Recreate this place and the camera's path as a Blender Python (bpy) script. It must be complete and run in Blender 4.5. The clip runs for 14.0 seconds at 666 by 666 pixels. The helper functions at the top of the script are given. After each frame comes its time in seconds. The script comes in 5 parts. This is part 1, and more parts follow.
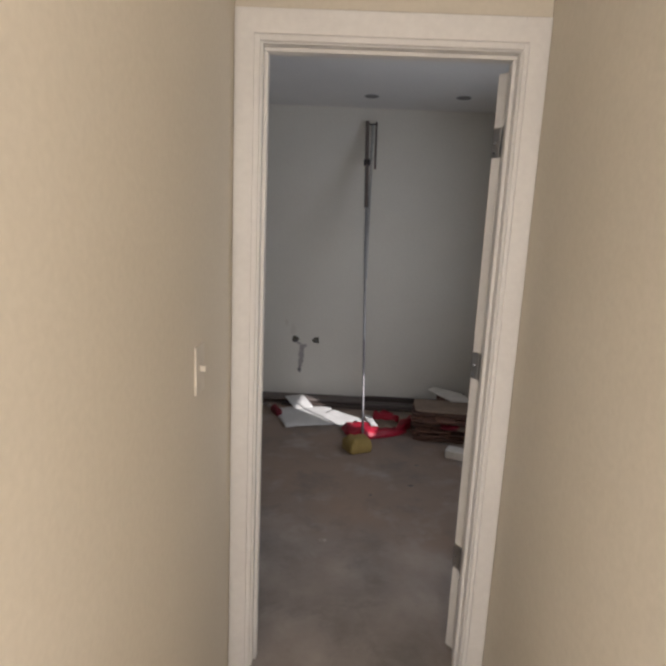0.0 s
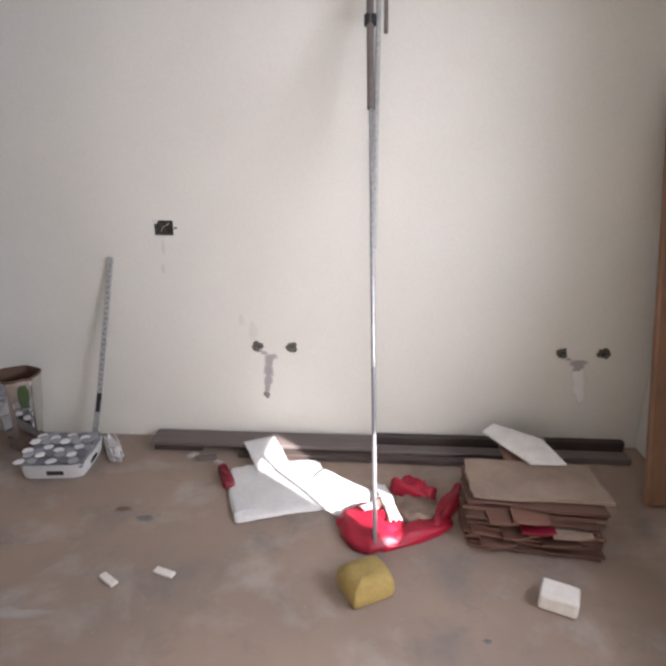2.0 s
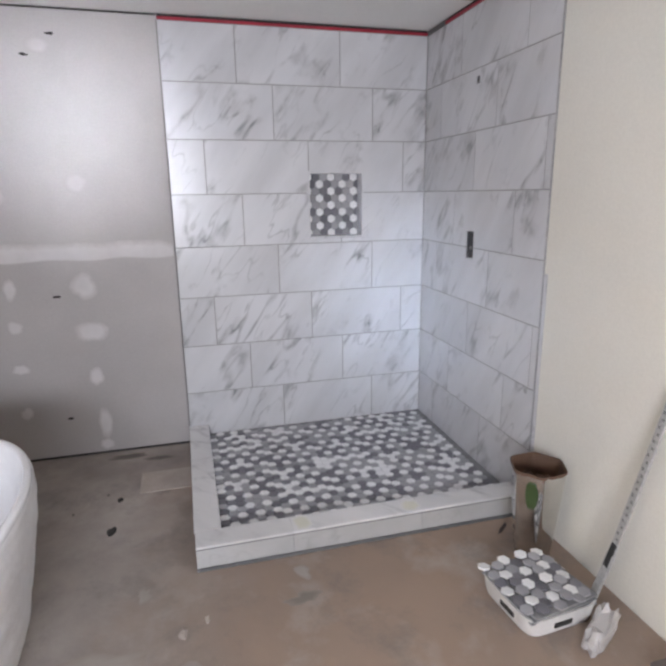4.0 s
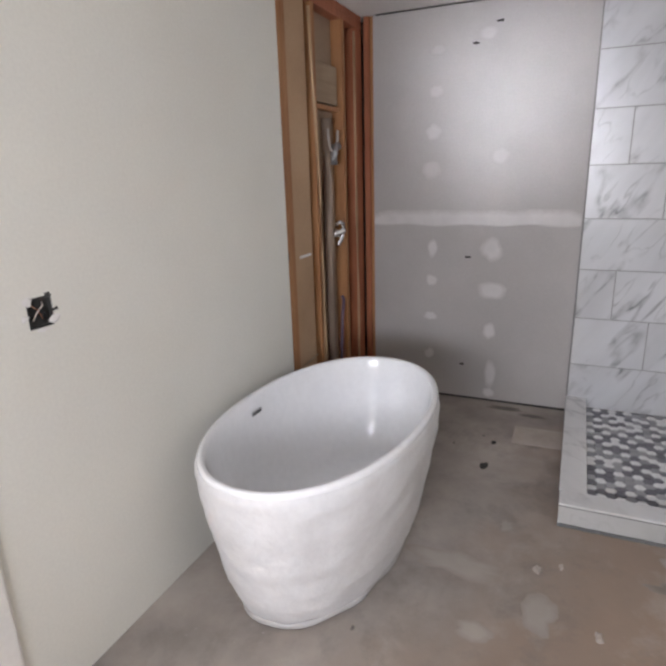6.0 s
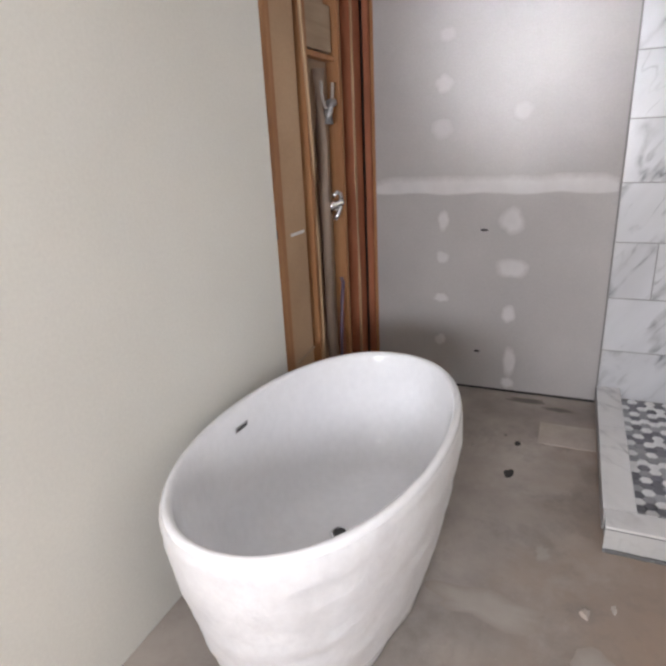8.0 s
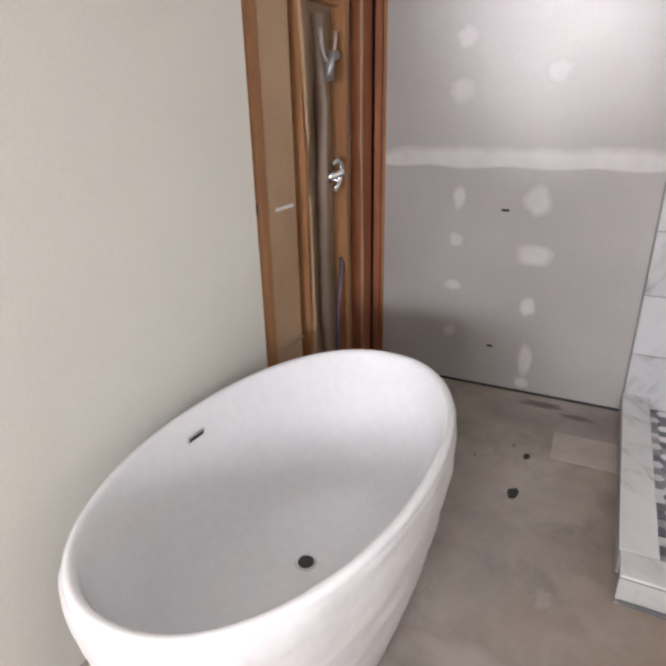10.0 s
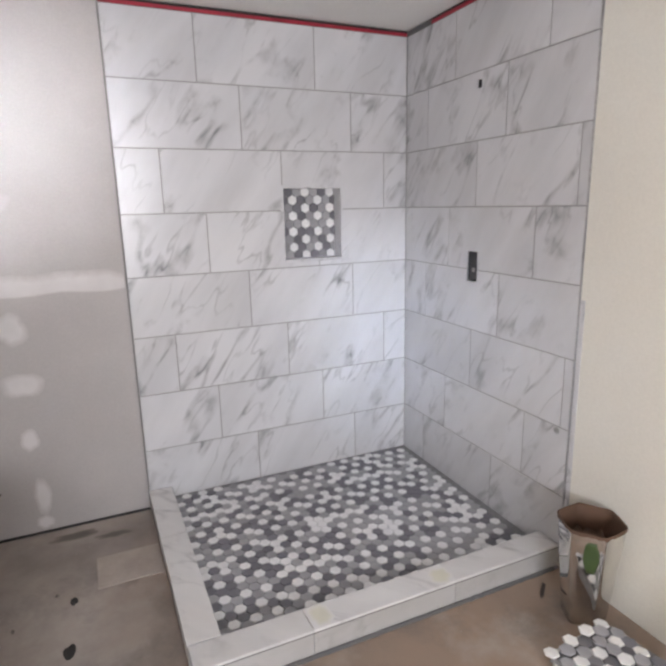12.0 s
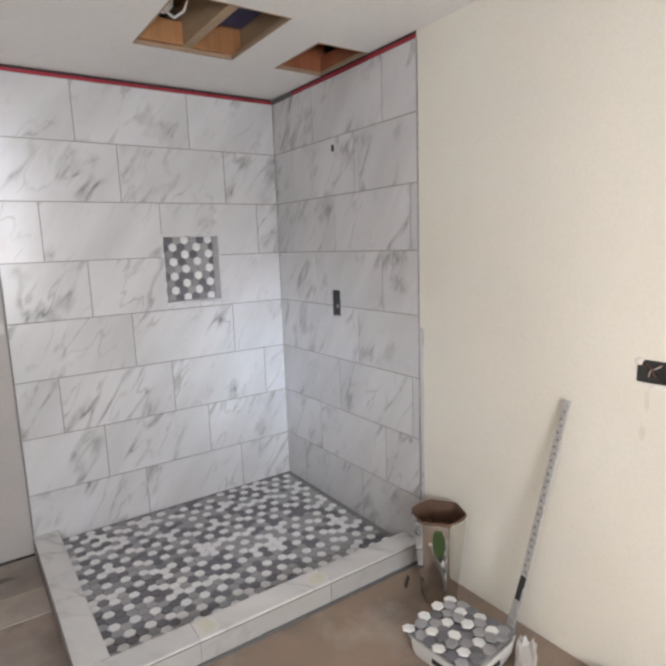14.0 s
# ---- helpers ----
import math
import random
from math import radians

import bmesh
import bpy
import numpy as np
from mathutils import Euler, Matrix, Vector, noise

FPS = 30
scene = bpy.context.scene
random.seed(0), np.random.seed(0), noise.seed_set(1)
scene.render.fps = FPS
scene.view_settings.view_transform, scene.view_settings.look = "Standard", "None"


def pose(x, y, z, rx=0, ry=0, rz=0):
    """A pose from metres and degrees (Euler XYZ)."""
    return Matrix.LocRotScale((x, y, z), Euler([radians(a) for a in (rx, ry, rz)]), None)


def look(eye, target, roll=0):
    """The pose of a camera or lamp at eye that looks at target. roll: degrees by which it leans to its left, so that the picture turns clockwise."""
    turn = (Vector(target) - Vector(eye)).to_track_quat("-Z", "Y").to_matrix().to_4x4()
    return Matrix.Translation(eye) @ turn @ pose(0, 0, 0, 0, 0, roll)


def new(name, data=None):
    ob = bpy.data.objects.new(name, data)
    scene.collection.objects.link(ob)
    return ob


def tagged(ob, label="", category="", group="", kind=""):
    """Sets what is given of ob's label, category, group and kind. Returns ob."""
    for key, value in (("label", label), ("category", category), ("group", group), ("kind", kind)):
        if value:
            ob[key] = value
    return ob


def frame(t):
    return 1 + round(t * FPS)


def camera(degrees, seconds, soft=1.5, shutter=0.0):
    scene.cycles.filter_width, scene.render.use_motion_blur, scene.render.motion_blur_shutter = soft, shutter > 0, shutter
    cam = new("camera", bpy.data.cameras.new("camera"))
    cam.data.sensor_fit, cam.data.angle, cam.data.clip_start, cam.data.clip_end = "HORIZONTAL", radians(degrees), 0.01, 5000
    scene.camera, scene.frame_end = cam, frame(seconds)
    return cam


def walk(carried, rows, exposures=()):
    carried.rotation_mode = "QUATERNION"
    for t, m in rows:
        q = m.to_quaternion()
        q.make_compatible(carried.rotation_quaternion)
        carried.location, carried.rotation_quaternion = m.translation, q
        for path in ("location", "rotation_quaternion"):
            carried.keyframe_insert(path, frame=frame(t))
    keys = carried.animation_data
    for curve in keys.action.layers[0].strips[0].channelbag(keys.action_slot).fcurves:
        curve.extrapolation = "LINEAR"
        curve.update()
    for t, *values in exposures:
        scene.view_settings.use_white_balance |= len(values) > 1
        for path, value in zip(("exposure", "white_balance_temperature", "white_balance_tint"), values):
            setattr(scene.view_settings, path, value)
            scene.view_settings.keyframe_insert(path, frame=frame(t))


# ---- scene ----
cam = camera(62.4, 14.0, soft=3.1)
EXPOSURES = [
    (0.0, 0.10, 6250, 15), (0.5, 0.30, 6550, 18), (0.8, 0.58, 6700, 19), (1.0, 0.84, 6800, 20), (1.2, 1.36, 7050, 22), (1.5, 1.95, 6700, 20), (2.0, 2.08, 6250, 19), (2.5, 2.12, 6050, 18), (3.0, 2.28, 6100, 17), (3.5, 2.60, 6250, 17),
    (6.5, 2.32, 6550, 16), (8.0, 2.62, 6650, 16), (10.5, 2.78, 6750, 17), (11.5, 2.74, 6750, 17), (13.0, 2.74, 6800, 16), (14.0, 2.62, 6850, 14)]
PATH = [
    (0, (0.115, -1.184, 1.529), (0.064, 0.779, 1.151), 2.6),
    (0.5, (0.081, -0.669, 1.497), (0.089, 1.277, 1.036), 2.8),
    (0.8, (0.062, -0.381, 1.527), (0.154, 1.556, 1.036), 2.0),
    (1, (0.071, -0.173, 1.496), (0.143, 1.747, 0.944), 2.0),
    (1.2, (0.116, 0.058, 1.499), (0.079, 1.953, 0.862), 1.3),
    (1.5, (0.137, 0.317, 1.502), (0.019, 2.211, 0.869), 0.0),
    (2, (0.145, 0.831, 1.501), (0.087, 2.736, 0.893), 0.7),
    (2.2, (0.129, 1.010, 1.521), (-0.199, 2.895, 0.940), -0.5),
    (2.5, (0.146, 1.226, 1.543), (-0.699, 2.946, 0.97), -1.0),
    (2.7, (0.160, 1.377, 1.541), (-0.950, 2.946, 0.987), -0.9),
    (3, (0.156, 1.585, 1.527), (-1.192, 2.963, 0.996), -1.6),
    (3.2, (0.128, 1.709, 1.540), (-1.357, 2.941, 1.013), -0.7),
    (3.5, (0.136, 1.866, 1.548), (-1.512, 2.888, 1.057), -1.5),
    (3.7, (0.177, 1.946, 1.549), (-1.556, 2.814, 1.056), -1.7),
    (4, (0.259, 2.042, 1.546), (-1.615, 2.54, 1.055), -0.8),
    (4.2, (0.281, 2.076, 1.553), (-1.627, 2.348, 1.02), -2.1),
    (6.3, (0.52, 1.955, 1.566), (-1.211, 1.114, 1.01), -1.6),
    (6.5, (0.506, 1.974, 1.569), (-1.209, 1.108, 1.013), -1.9),
    (7, (0.446, 1.989, 1.571), (-1.233, 1.075, 0.982), -2.6),
    (7.5, (0.298, 1.884, 1.542), (-1.4, 1.012, 0.946), -2.9),
    (8, (0.101, 1.779, 1.524), (-1.622, 1.012, 0.862), -2.9),
    (8.2, (0.019, 1.781, 1.515), (-1.694, 1.002, 0.836), -2.8),
    (10.3, (-0.275, 1.785, 1.502), (-1.924, 0.957, 0.722), -1.0),
    (10.5, (-0.273, 1.783, 1.512), (-1.925, 0.973, 0.73), -0.8),
    (10.8, (-0.257, 1.825, 1.524), (-1.975, 1.128, 0.773), -2.1),
    (11, (-0.297, 1.838, 1.523), (-2.111, 1.396, 0.807), -0.8),
    (11.2, (-0.307, 1.939, 1.534), (-2.200, 1.775, 0.911), -1.8),
    (11.5, (-0.314, 1.918, 1.551), (-2.216, 2.283, 1.051), -1.6),
    (11.7, (-0.279, 1.898, 1.582), (-2.139, 2.463, 1.109), -2.5),
    (12, (-0.289, 1.824, 1.576), (-2.071, 2.61, 1.122), -1.3),
    (12.5, (-0.181, 1.808, 1.564), (-1.943, 2.679, 1.191), -0.2),
    (13, (-0.068, 1.812, 1.575), (-1.817, 2.716, 1.217), -0.4),
    (13.5, (-0.008, 1.792, 1.591), (-1.721, 2.774, 1.276), -0.9),
    (14, (0.035, 1.785, 1.591), (-1.592, 2.905, 1.273), -2.0),
]
walk(cam, [(t, look(eye, target, roll)) for t, eye, target, roll in PATH], EXPOSURES)

# ---- world, sun, large lights ----
world = bpy.data.worlds.new("sky")
scene.world = world
world.use_nodes = True
wn = world.node_tree.nodes
sky = wn.new("ShaderNodeTexSky")
sky.sky_type, sky.sun_disc = "NISHITA", False
sky.sun_elevation, sky.sun_rotation = radians(29.7), radians(132)
world.node_tree.links.new(sky.outputs[0], wn["Background"].inputs[0])
wn["Background"].inputs[1].default_value = 0.08

sun = new("sun", bpy.data.lights.new("sun", "SUN"))
sun.data.energy, sun.data.angle, sun.data.color = 5.0, radians(0.7), (1, 0.95, 0.88)
sun.matrix_world = look((8, -4, 6), (8 - 0.743, -4 + 0.668, 6 - 0.57))


def area(name, eye, target, w, h, watts, color, spread=180):
    li = new(name, bpy.data.lights.new(name, "AREA"))
    li.data.shape, li.data.size, li.data.size_y = "RECTANGLE", w, h
    li.data.energy, li.data.color, li.data.spread = watts, color, radians(spread)
    li.matrix_world = look(eye, target)
    return li


# daylight of the small window in the east wall
area("window_daylight", (1.715, 1.62, 1.375), (-1.6, 1.98, 1.30), 1.40, 0.56, 9.4, (0.88, 0.94, 1.0), 138)
# two narrow lamps added to throw the soft glows on the west wall
area("wall_glow_lamp", (1.72, 1.60, 1.40), (-3.1, 1.51, 1.92), 0.32, 0.36, 0.48, (0.86, 0.92, 1.0), 18)
area("wall_glow_lamp", (1.72, 1.70, 1.45), (-3.1, 3.42, 0.82), 0.40, 0.40, 0.27, (0.62, 0.80, 1.0), 18)
# fill lamps added behind the camera's start to brighten the hall
area("hall_fill", (0.63, -1.95, 1.5), (-1.0, -1.95, 1.4), 0.8, 1.3, 15, (1.0, 0.94, 0.87))
area("hall_fill", (-0.24, -1.95, 1.5), (1.0, -1.95, 1.4), 0.8, 1.3, 19, (1.0, 0.94, 0.87))
area("hall_end_fill", (0.197, -2.49, 1.45), (0.197, 0.0, 1.25), 0.7, 1.2, 9, (1.0, 0.94, 0.87), 150)

# ---- materials ----


class Graph:
    """A small wrapper round a material's node tree."""

    def __init__(self, name):
        self.m = bpy.data.materials.new(name)
        self.m.use_nodes = True
        self.t = self.m.node_tree
        self.bsdf = self.t.nodes["Principled BSDF"]

    def node(self, kind, **props):
        n = self.t.nodes.new(kind)
        for k, v in props.items():
            if k in n.inputs:
                n.inputs[k].default_value = v
        return n

    def link(self, a, b):
        self.t.links.new(a, b)

    def coords(self):
        return self.t.nodes.new("ShaderNodeTexCoord").outputs["Object"]

    def noise(self, vec, scale, detail=4.0, rough=0.55, distortion=0.0):
        n = self.t.nodes.new("ShaderNodeTexNoise")
        n.inputs["Scale"].default_value = scale
        n.inputs["Detail"].default_value = detail
        n.inputs["Roughness"].default_value = rough
        n.inputs["Distortion"].default_value = distortion
        self.link(vec, n.inputs["Vector"])
        return n.outputs[0]

    def ramp(self, fac, stops):
        r = self.t.nodes.new("ShaderNodeValToRGB")
        e = r.color_ramp.elements
        e[0].position, e[0].color = stops[0][0], (*stops[0][1], 1)
        e[1].position, e[1].color = stops[-1][0], (*stops[-1][1], 1)
        for p, c in stops[1:-1]:
            x = e.new(p)
            x.color = (*c, 1)
        self.link(fac, r.inputs[0])
        return r.outputs[0]

    def mix(self, fac, a, b, blend="MIX"):
        n = self.t.nodes.new("ShaderNodeMix")
        n.data_type, n.blend_type = "RGBA", blend
        for sock, v in ((n.inputs[0], fac), (n.inputs[6], a), (n.inputs[7], b)):
            if isinstance(v, (int, float)):
                sock.default_value = v
            elif isinstance(v, tuple):
                sock.default_value = (*v, 1)
            else:
                self.link(v, sock)
        return n.outputs[2]

    def bump(self, height, strength, distance):
        n = self.t.nodes.new("ShaderNodeBump")
        n.inputs["Strength"].default_value = strength
        n.inputs["Distance"].default_value = distance
        self.link(height, n.inputs["Height"])
        self.link(n.outputs[0], self.bsdf.inputs["Normal"])

    def vary(self, color, amount):
        """Small differences of tone from one piece to the next."""
        info = self.t.nodes.new("ShaderNodeObjectInfo")
        r = self.ramp(info.outputs["Random"], [(0, (1 - amount,) * 3), (1, (1.0,) * 3)])
        return self.mix(1.0, color, r, "MULTIPLY")


def paint(name, c1, c2, big=1.2, small=60, rough=0.6, bump=0.15, dist=0.002, metal=0.0, vary=0.0, lo=0.35, hi=0.65):
    """A surface with broad mottling between two tones, and a fine grain."""
    g = Graph(name)
    p = g.coords()
    col = g.ramp(g.noise(p, big, 6), [(lo, c1), (hi, c2)])
    fine = g.noise(p, small, 3)
    col = g.mix(0.18, col, g.ramp(fine, [(0.3, tuple(v * 0.75 for v in c1)), (0.7, c2)]))
    if vary:
        col = g.vary(col, vary)
    g.link(col, g.bsdf.inputs["Base Color"])
    g.bsdf.inputs["Roughness"].default_value = rough
    g.bsdf.inputs["Metallic"].default_value = metal
    if bump:
        g.bump(fine, bump, dist)
    return g.m


def wood(name, dark, light, axis=2, rough=0.65, vary=0.2):
    """Sawn timber with grain along one axis."""
    g = Graph(name)
    m = g.t.nodes.new("ShaderNodeMapping")
    s = [28.0, 28.0, 28.0]
    s[axis] = 1.3
    m.inputs["Scale"].default_value = s
    g.link(g.coords(), m.inputs["Vector"])
    n = g.noise(m.outputs[0], 1.0, 6, 0.6, 0.6)
    col = g.ramp(n, [(0.3, dark), (0.7, light)])
    col = g.mix(0.5, col, g.ramp(g.noise(g.coords(), 3.0, 3), [(0.3, dark), (0.7, light)]))
    g.link(g.vary(col, vary), g.bsdf.inputs["Base Color"])
    g.bsdf.inputs["Roughness"].default_value = rough
    g.bump(n, 0.3, 0.002)
    return g.m


def marble(name, base=(0.66, 0.66, 0.68), rough=0.3, vein_tone=(0.22, 0.22, 0.23), along=(0.0, 0.58, 0.81)):
    """White marble-look porcelain, grey veins drawn out on the slant, each piece with its own."""
    g = Graph(name)
    info = g.t.nodes.new("ShaderNodeObjectInfo")
    off = g.t.nodes.new("ShaderNodeVectorMath")
    off.operation = "SCALE"
    off.inputs[0].default_value = (37.0, 53.0, 29.0)
    g.link(info.outputs["Random"], off.inputs["Scale"])
    add = g.t.nodes.new("ShaderNodeVectorMath")
    add.operation = "ADD"
    g.link(g.coords(), add.inputs[0])
    g.link(off.outputs[0], add.inputs[1])
    d = Vector(along).normalized()
    dot = g.t.nodes.new("ShaderNodeVectorMath")
    dot.operation = "DOT_PRODUCT"
    g.link(add.outputs[0], dot.inputs[0])
    dot.inputs[1].default_value = d
    sc = g.t.nodes.new("ShaderNodeVectorMath")
    sc.operation = "SCALE"
    sc.inputs[0].default_value = d * 0.73
    g.link(dot.outputs["Value"], sc.inputs["Scale"])
    sub = g.t.nodes.new("ShaderNodeVectorMath")
    sub.operation = "SUBTRACT"
    g.link(add.outputs[0], sub.inputs[0])
    g.link(sc.outputs[0], sub.inputs[1])
    v = sub.outputs[0]
    main = g.ramp(g.noise(v, 3.2, 3.5, 0.52, 0.1), [(0.474, (0, 0, 0)), (0.5, (0.75,) * 3), (0.528, (0, 0, 0))])
    fine = g.ramp(g.noise(v, 6.5, 3, 0.5, 0.1), [(0.482, (0, 0, 0)), (0.5, (0.5,) * 3), (0.518, (0, 0, 0))])
    gate = g.ramp(g.noise(add.outputs[0], 4.0, 4), [(0.43, (0, 0, 0)), (0.58, (1, 1, 1))])
    knot = g.ramp(g.noise(add.outputs[0], 9.0, 3), [(0.42, (0.5,) * 3), (0.65, (1.1,) * 3)])
    fac = g.mix(1.0, g.mix(1.0, main, fine, "ADD"), g.mix(1.0, gate, knot, "MULTIPLY"), "MULTIPLY")
    cloud = g.ramp(g.noise(v, 3.0, 5, 0.6), [(0.3, tuple(c * 0.80 for c in base)), (0.62, base)])
    col = g.mix(fac, cloud, vein_tone)
    g.link(g.vary(col, 0.06), g.bsdf.inputs["Base Color"])
    g.bsdf.inputs["Roughness"].default_value = rough
    return g.m


def plain(name, color, rough=0.4, metal=0.0, vary=0.0, trans=0.0):
    g = Graph(name)
    col = g.ramp(g.noise(g.coords(), 14, 4), [(0.3, tuple(c * 0.86 for c in color)), (0.7, color)])
    if vary:
        col = g.vary(col, vary)
    g.link(col, g.bsdf.inputs["Base Color"])
    g.bsdf.inputs["Roughness"].default_value = rough
    g.bsdf.inputs["Metallic"].default_value = metal
    g.bsdf.inputs["Transmission Weight"].default_value = trans
    return g.m


def feathered(name, base, top):
    """A thin smear that thins out towards its rim, where the ground shows through."""
    g = Graph(name)
    at = g.t.nodes.new("ShaderNodeAttribute")
    at.attribute_name = "feather"
    p = g.coords()
    fac = g.ramp(g.mix(0.35, at.outputs["Fac"], g.noise(p, 38, 4)), [(0.18, (0, 0, 0)), (0.75, (1, 1, 1))])
    col = g.mix(fac, base, g.ramp(g.noise(p, 9, 4), [(0.3, tuple(c * 0.9 for c in top)), (0.7, top)]))
    g.link(col, g.bsdf.inputs["Base Color"])
    g.bsdf.inputs["Roughness"].default_value = 0.85
    return g.m


def concrete():
    """Dusty floor slab: brown dust, grey trowelled areas, pale plaster smears and dark spots; zone tones also offset
    the light.
    """
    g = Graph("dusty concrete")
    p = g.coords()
    # brown dust toned darker than it is, to offset strong window light
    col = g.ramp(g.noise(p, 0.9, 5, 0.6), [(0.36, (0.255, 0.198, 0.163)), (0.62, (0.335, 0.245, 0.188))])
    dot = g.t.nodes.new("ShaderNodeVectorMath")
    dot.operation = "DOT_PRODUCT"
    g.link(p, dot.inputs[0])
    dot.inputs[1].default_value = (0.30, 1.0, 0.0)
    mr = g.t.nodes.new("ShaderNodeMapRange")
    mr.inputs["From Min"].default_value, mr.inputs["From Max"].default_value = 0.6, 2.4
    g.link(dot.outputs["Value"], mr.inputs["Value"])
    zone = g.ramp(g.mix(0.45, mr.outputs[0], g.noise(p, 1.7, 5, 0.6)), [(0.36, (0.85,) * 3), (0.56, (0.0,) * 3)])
    # grey trowelled zone, toned lighter to make up for weaker light there
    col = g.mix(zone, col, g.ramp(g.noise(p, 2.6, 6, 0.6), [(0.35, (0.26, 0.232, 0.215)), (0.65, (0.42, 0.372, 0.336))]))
    smear = g.ramp(g.noise(p, 2.7, 6, 0.62, 0.2), [(0.52, (0, 0, 0)), (0.74, (0.6,) * 3)])
    col = g.mix(smear, col, (0.47, 0.43, 0.39))
    dark = g.ramp(g.noise(p, 2.9, 7, 0.68, 0.2), [(0.30, (0.65,) * 3), (0.48, (0, 0, 0))])
    col = g.mix(dark, col, (0.165, 0.15, 0.142))
    speck = g.ramp(g.noise(p, 55, 2), [(0.72, (0, 0, 0)), (0.80, (0.6,) * 3)])
    col = g.mix(speck, col, (0.5, 0.47, 0.43))
    g.link(col, g.bsdf.inputs["Base Color"])
    g.bsdf.inputs["Roughness"].default_value = 0.75
    g.bump(g.noise(p, 26, 6), 0.35, 0.004)
    return g.m


M_WALL = paint("warm white wall paint", (0.73, 0.708, 0.645), (0.78, 0.763, 0.70), 1.1, 90, 0.7, 0.12, 0.001)
M_HALL = paint("hall wall paint", (0.66, 0.60, 0.49), (0.71, 0.65, 0.545), 1.0, 70, 0.7, 0.12, 0.001)
M_CEIL = paint("ceiling paint", (0.80, 0.79, 0.77), (0.86, 0.85, 0.83), 1.4, 80, 0.8, 0.15, 0.001)
M_BOARD = paint("bare grey drywall", (0.40, 0.375, 0.365), (0.46, 0.435, 0.425), 1.6, 120, 0.8, 0.1, 0.001)
M_PAPER = paint("brown drywall paper", (0.33, 0.23, 0.155), (0.43, 0.31, 0.215), 2.0, 80, 0.85, 0.1, 0.001)
M_MUD = paint("joint compound", (0.68, 0.65, 0.63), (0.80, 0.78, 0.76), 6, 60, 0.8, 0.3, 0.002)
M_DAB = feathered("feathered joint compound", (0.43, 0.405, 0.395), (0.615, 0.595, 0.585))
M_DAB_FAINT = feathered("faint joint compound", (0.43, 0.405, 0.395), (0.51, 0.49, 0.48))
M_DIRT = feathered("feathered dark dirt", (0.27, 0.235, 0.21), (0.17, 0.15, 0.135))
M_DAMP = feathered("feathered mud", (0.29, 0.25, 0.22), (0.235, 0.205, 0.18))
M_SMEAR = feathered("feathered plaster smear", (0.31, 0.265, 0.23), (0.385, 0.34, 0.305))
M_TRIM = paint("semi-gloss white trim", (0.76, 0.735, 0.70), (0.82, 0.80, 0.765), 2, 50, 0.4, 0.06, 0.001)
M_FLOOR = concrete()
M_SLABPATCH = paint("pale mortar patch", (0.40, 0.34, 0.30), (0.48, 0.42, 0.37), 8, 60, 0.85, 0.3, 0.002)
M_STUD = wood("orange fir stud", (0.32, 0.125, 0.045), (0.56, 0.285, 0.125))
M_REDSTUD = wood("red-brown stud", (0.26, 0.078, 0.035), (0.46, 0.165, 0.08))
M_JOIST = wood("pale joist", (0.30, 0.20, 0.12), (0.52, 0.38, 0.25), 0)
M_PLYTAN = paint("tan paper face", (0.38, 0.24, 0.14), (0.50, 0.335, 0.205), 1.6, 60, 0.85, 0.1, 0.001)
M_PLANK = wood("brown plank", (0.22, 0.11, 0.06), (0.33, 0.185, 0.11))
M_GREYPLANK = wood("grey-brown plank", (0.13, 0.105, 0.095), (0.22, 0.185, 0.17), 0)
M_DARKPLANK = wood("dark plank", (0.045, 0.032, 0.028), (0.09, 0.065, 0.055), 0)
M_SCRAP = wood("scrap board", (0.13, 0.052, 0.036), (0.26, 0.14, 0.098), 0, vary=0.5)
M_MARBLE = marble("marble tile")
M_MARBLE_N = marble("marble tile, north", along=(0.58, 0.0, 0.81))
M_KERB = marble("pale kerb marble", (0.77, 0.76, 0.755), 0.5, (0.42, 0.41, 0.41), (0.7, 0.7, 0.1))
# darker copy of the kerb marble: shade painted into the outer faces
M_KERB_SHADED = marble("shaded kerb face", (0.50, 0.495, 0.485), 0.45, (0.36, 0.35, 0.34), (0.7, 0.7, 0.1))
M_GREYMUD = feathered("grey mortar smear", (0.76, 0.73, 0.675), (0.42, 0.39, 0.38))
M_PALEMUD = feathered("pale plaster run", (0.70, 0.67, 0.62), (0.92, 0.90, 0.87))
M_WATER = feathered("faint water stain", (0.755, 0.735, 0.67), (0.715, 0.685, 0.62))
M_SEAM = feathered("grey seam smudge", (0.755, 0.735, 0.67), (0.62, 0.60, 0.55))
M_DKMUD = feathered("reddish-brown scrap", (0.27, 0.20, 0.165), (0.19, 0.105, 0.08))
M_STAIN = feathered("yellow stain", (0.74, 0.73, 0.72), (0.71, 0.695, 0.60))
M_HOLE = plain("grey-olive cut-out", (0.12, 0.11, 0.085), 0.9)
M_GROUT = paint("grey grout", (0.20, 0.20, 0.205), (0.28, 0.28, 0.285), 20, 120, 0.9, 0.3, 0.001)
M_THINSET = paint("pale grey joint", (0.26, 0.26, 0.26), (0.36, 0.355, 0.35), 20, 120, 0.9, 0.3, 0.001)
M_HEXW = plain("white hexagon", (0.90, 0.90, 0.90), 0.3, vary=0.06)
M_HEXG = plain("mid grey hexagon", (0.42, 0.415, 0.435), 0.35, vary=0.3)
M_HEXD = plain("dark grey hexagon", (0.20, 0.195, 0.22), 0.35, vary=0.3)
M_RED = paint("red seam tape", (0.28, 0.010, 0.026), (0.40, 0.02, 0.045), 9, 70, 0.5, 0.1, 0.001)
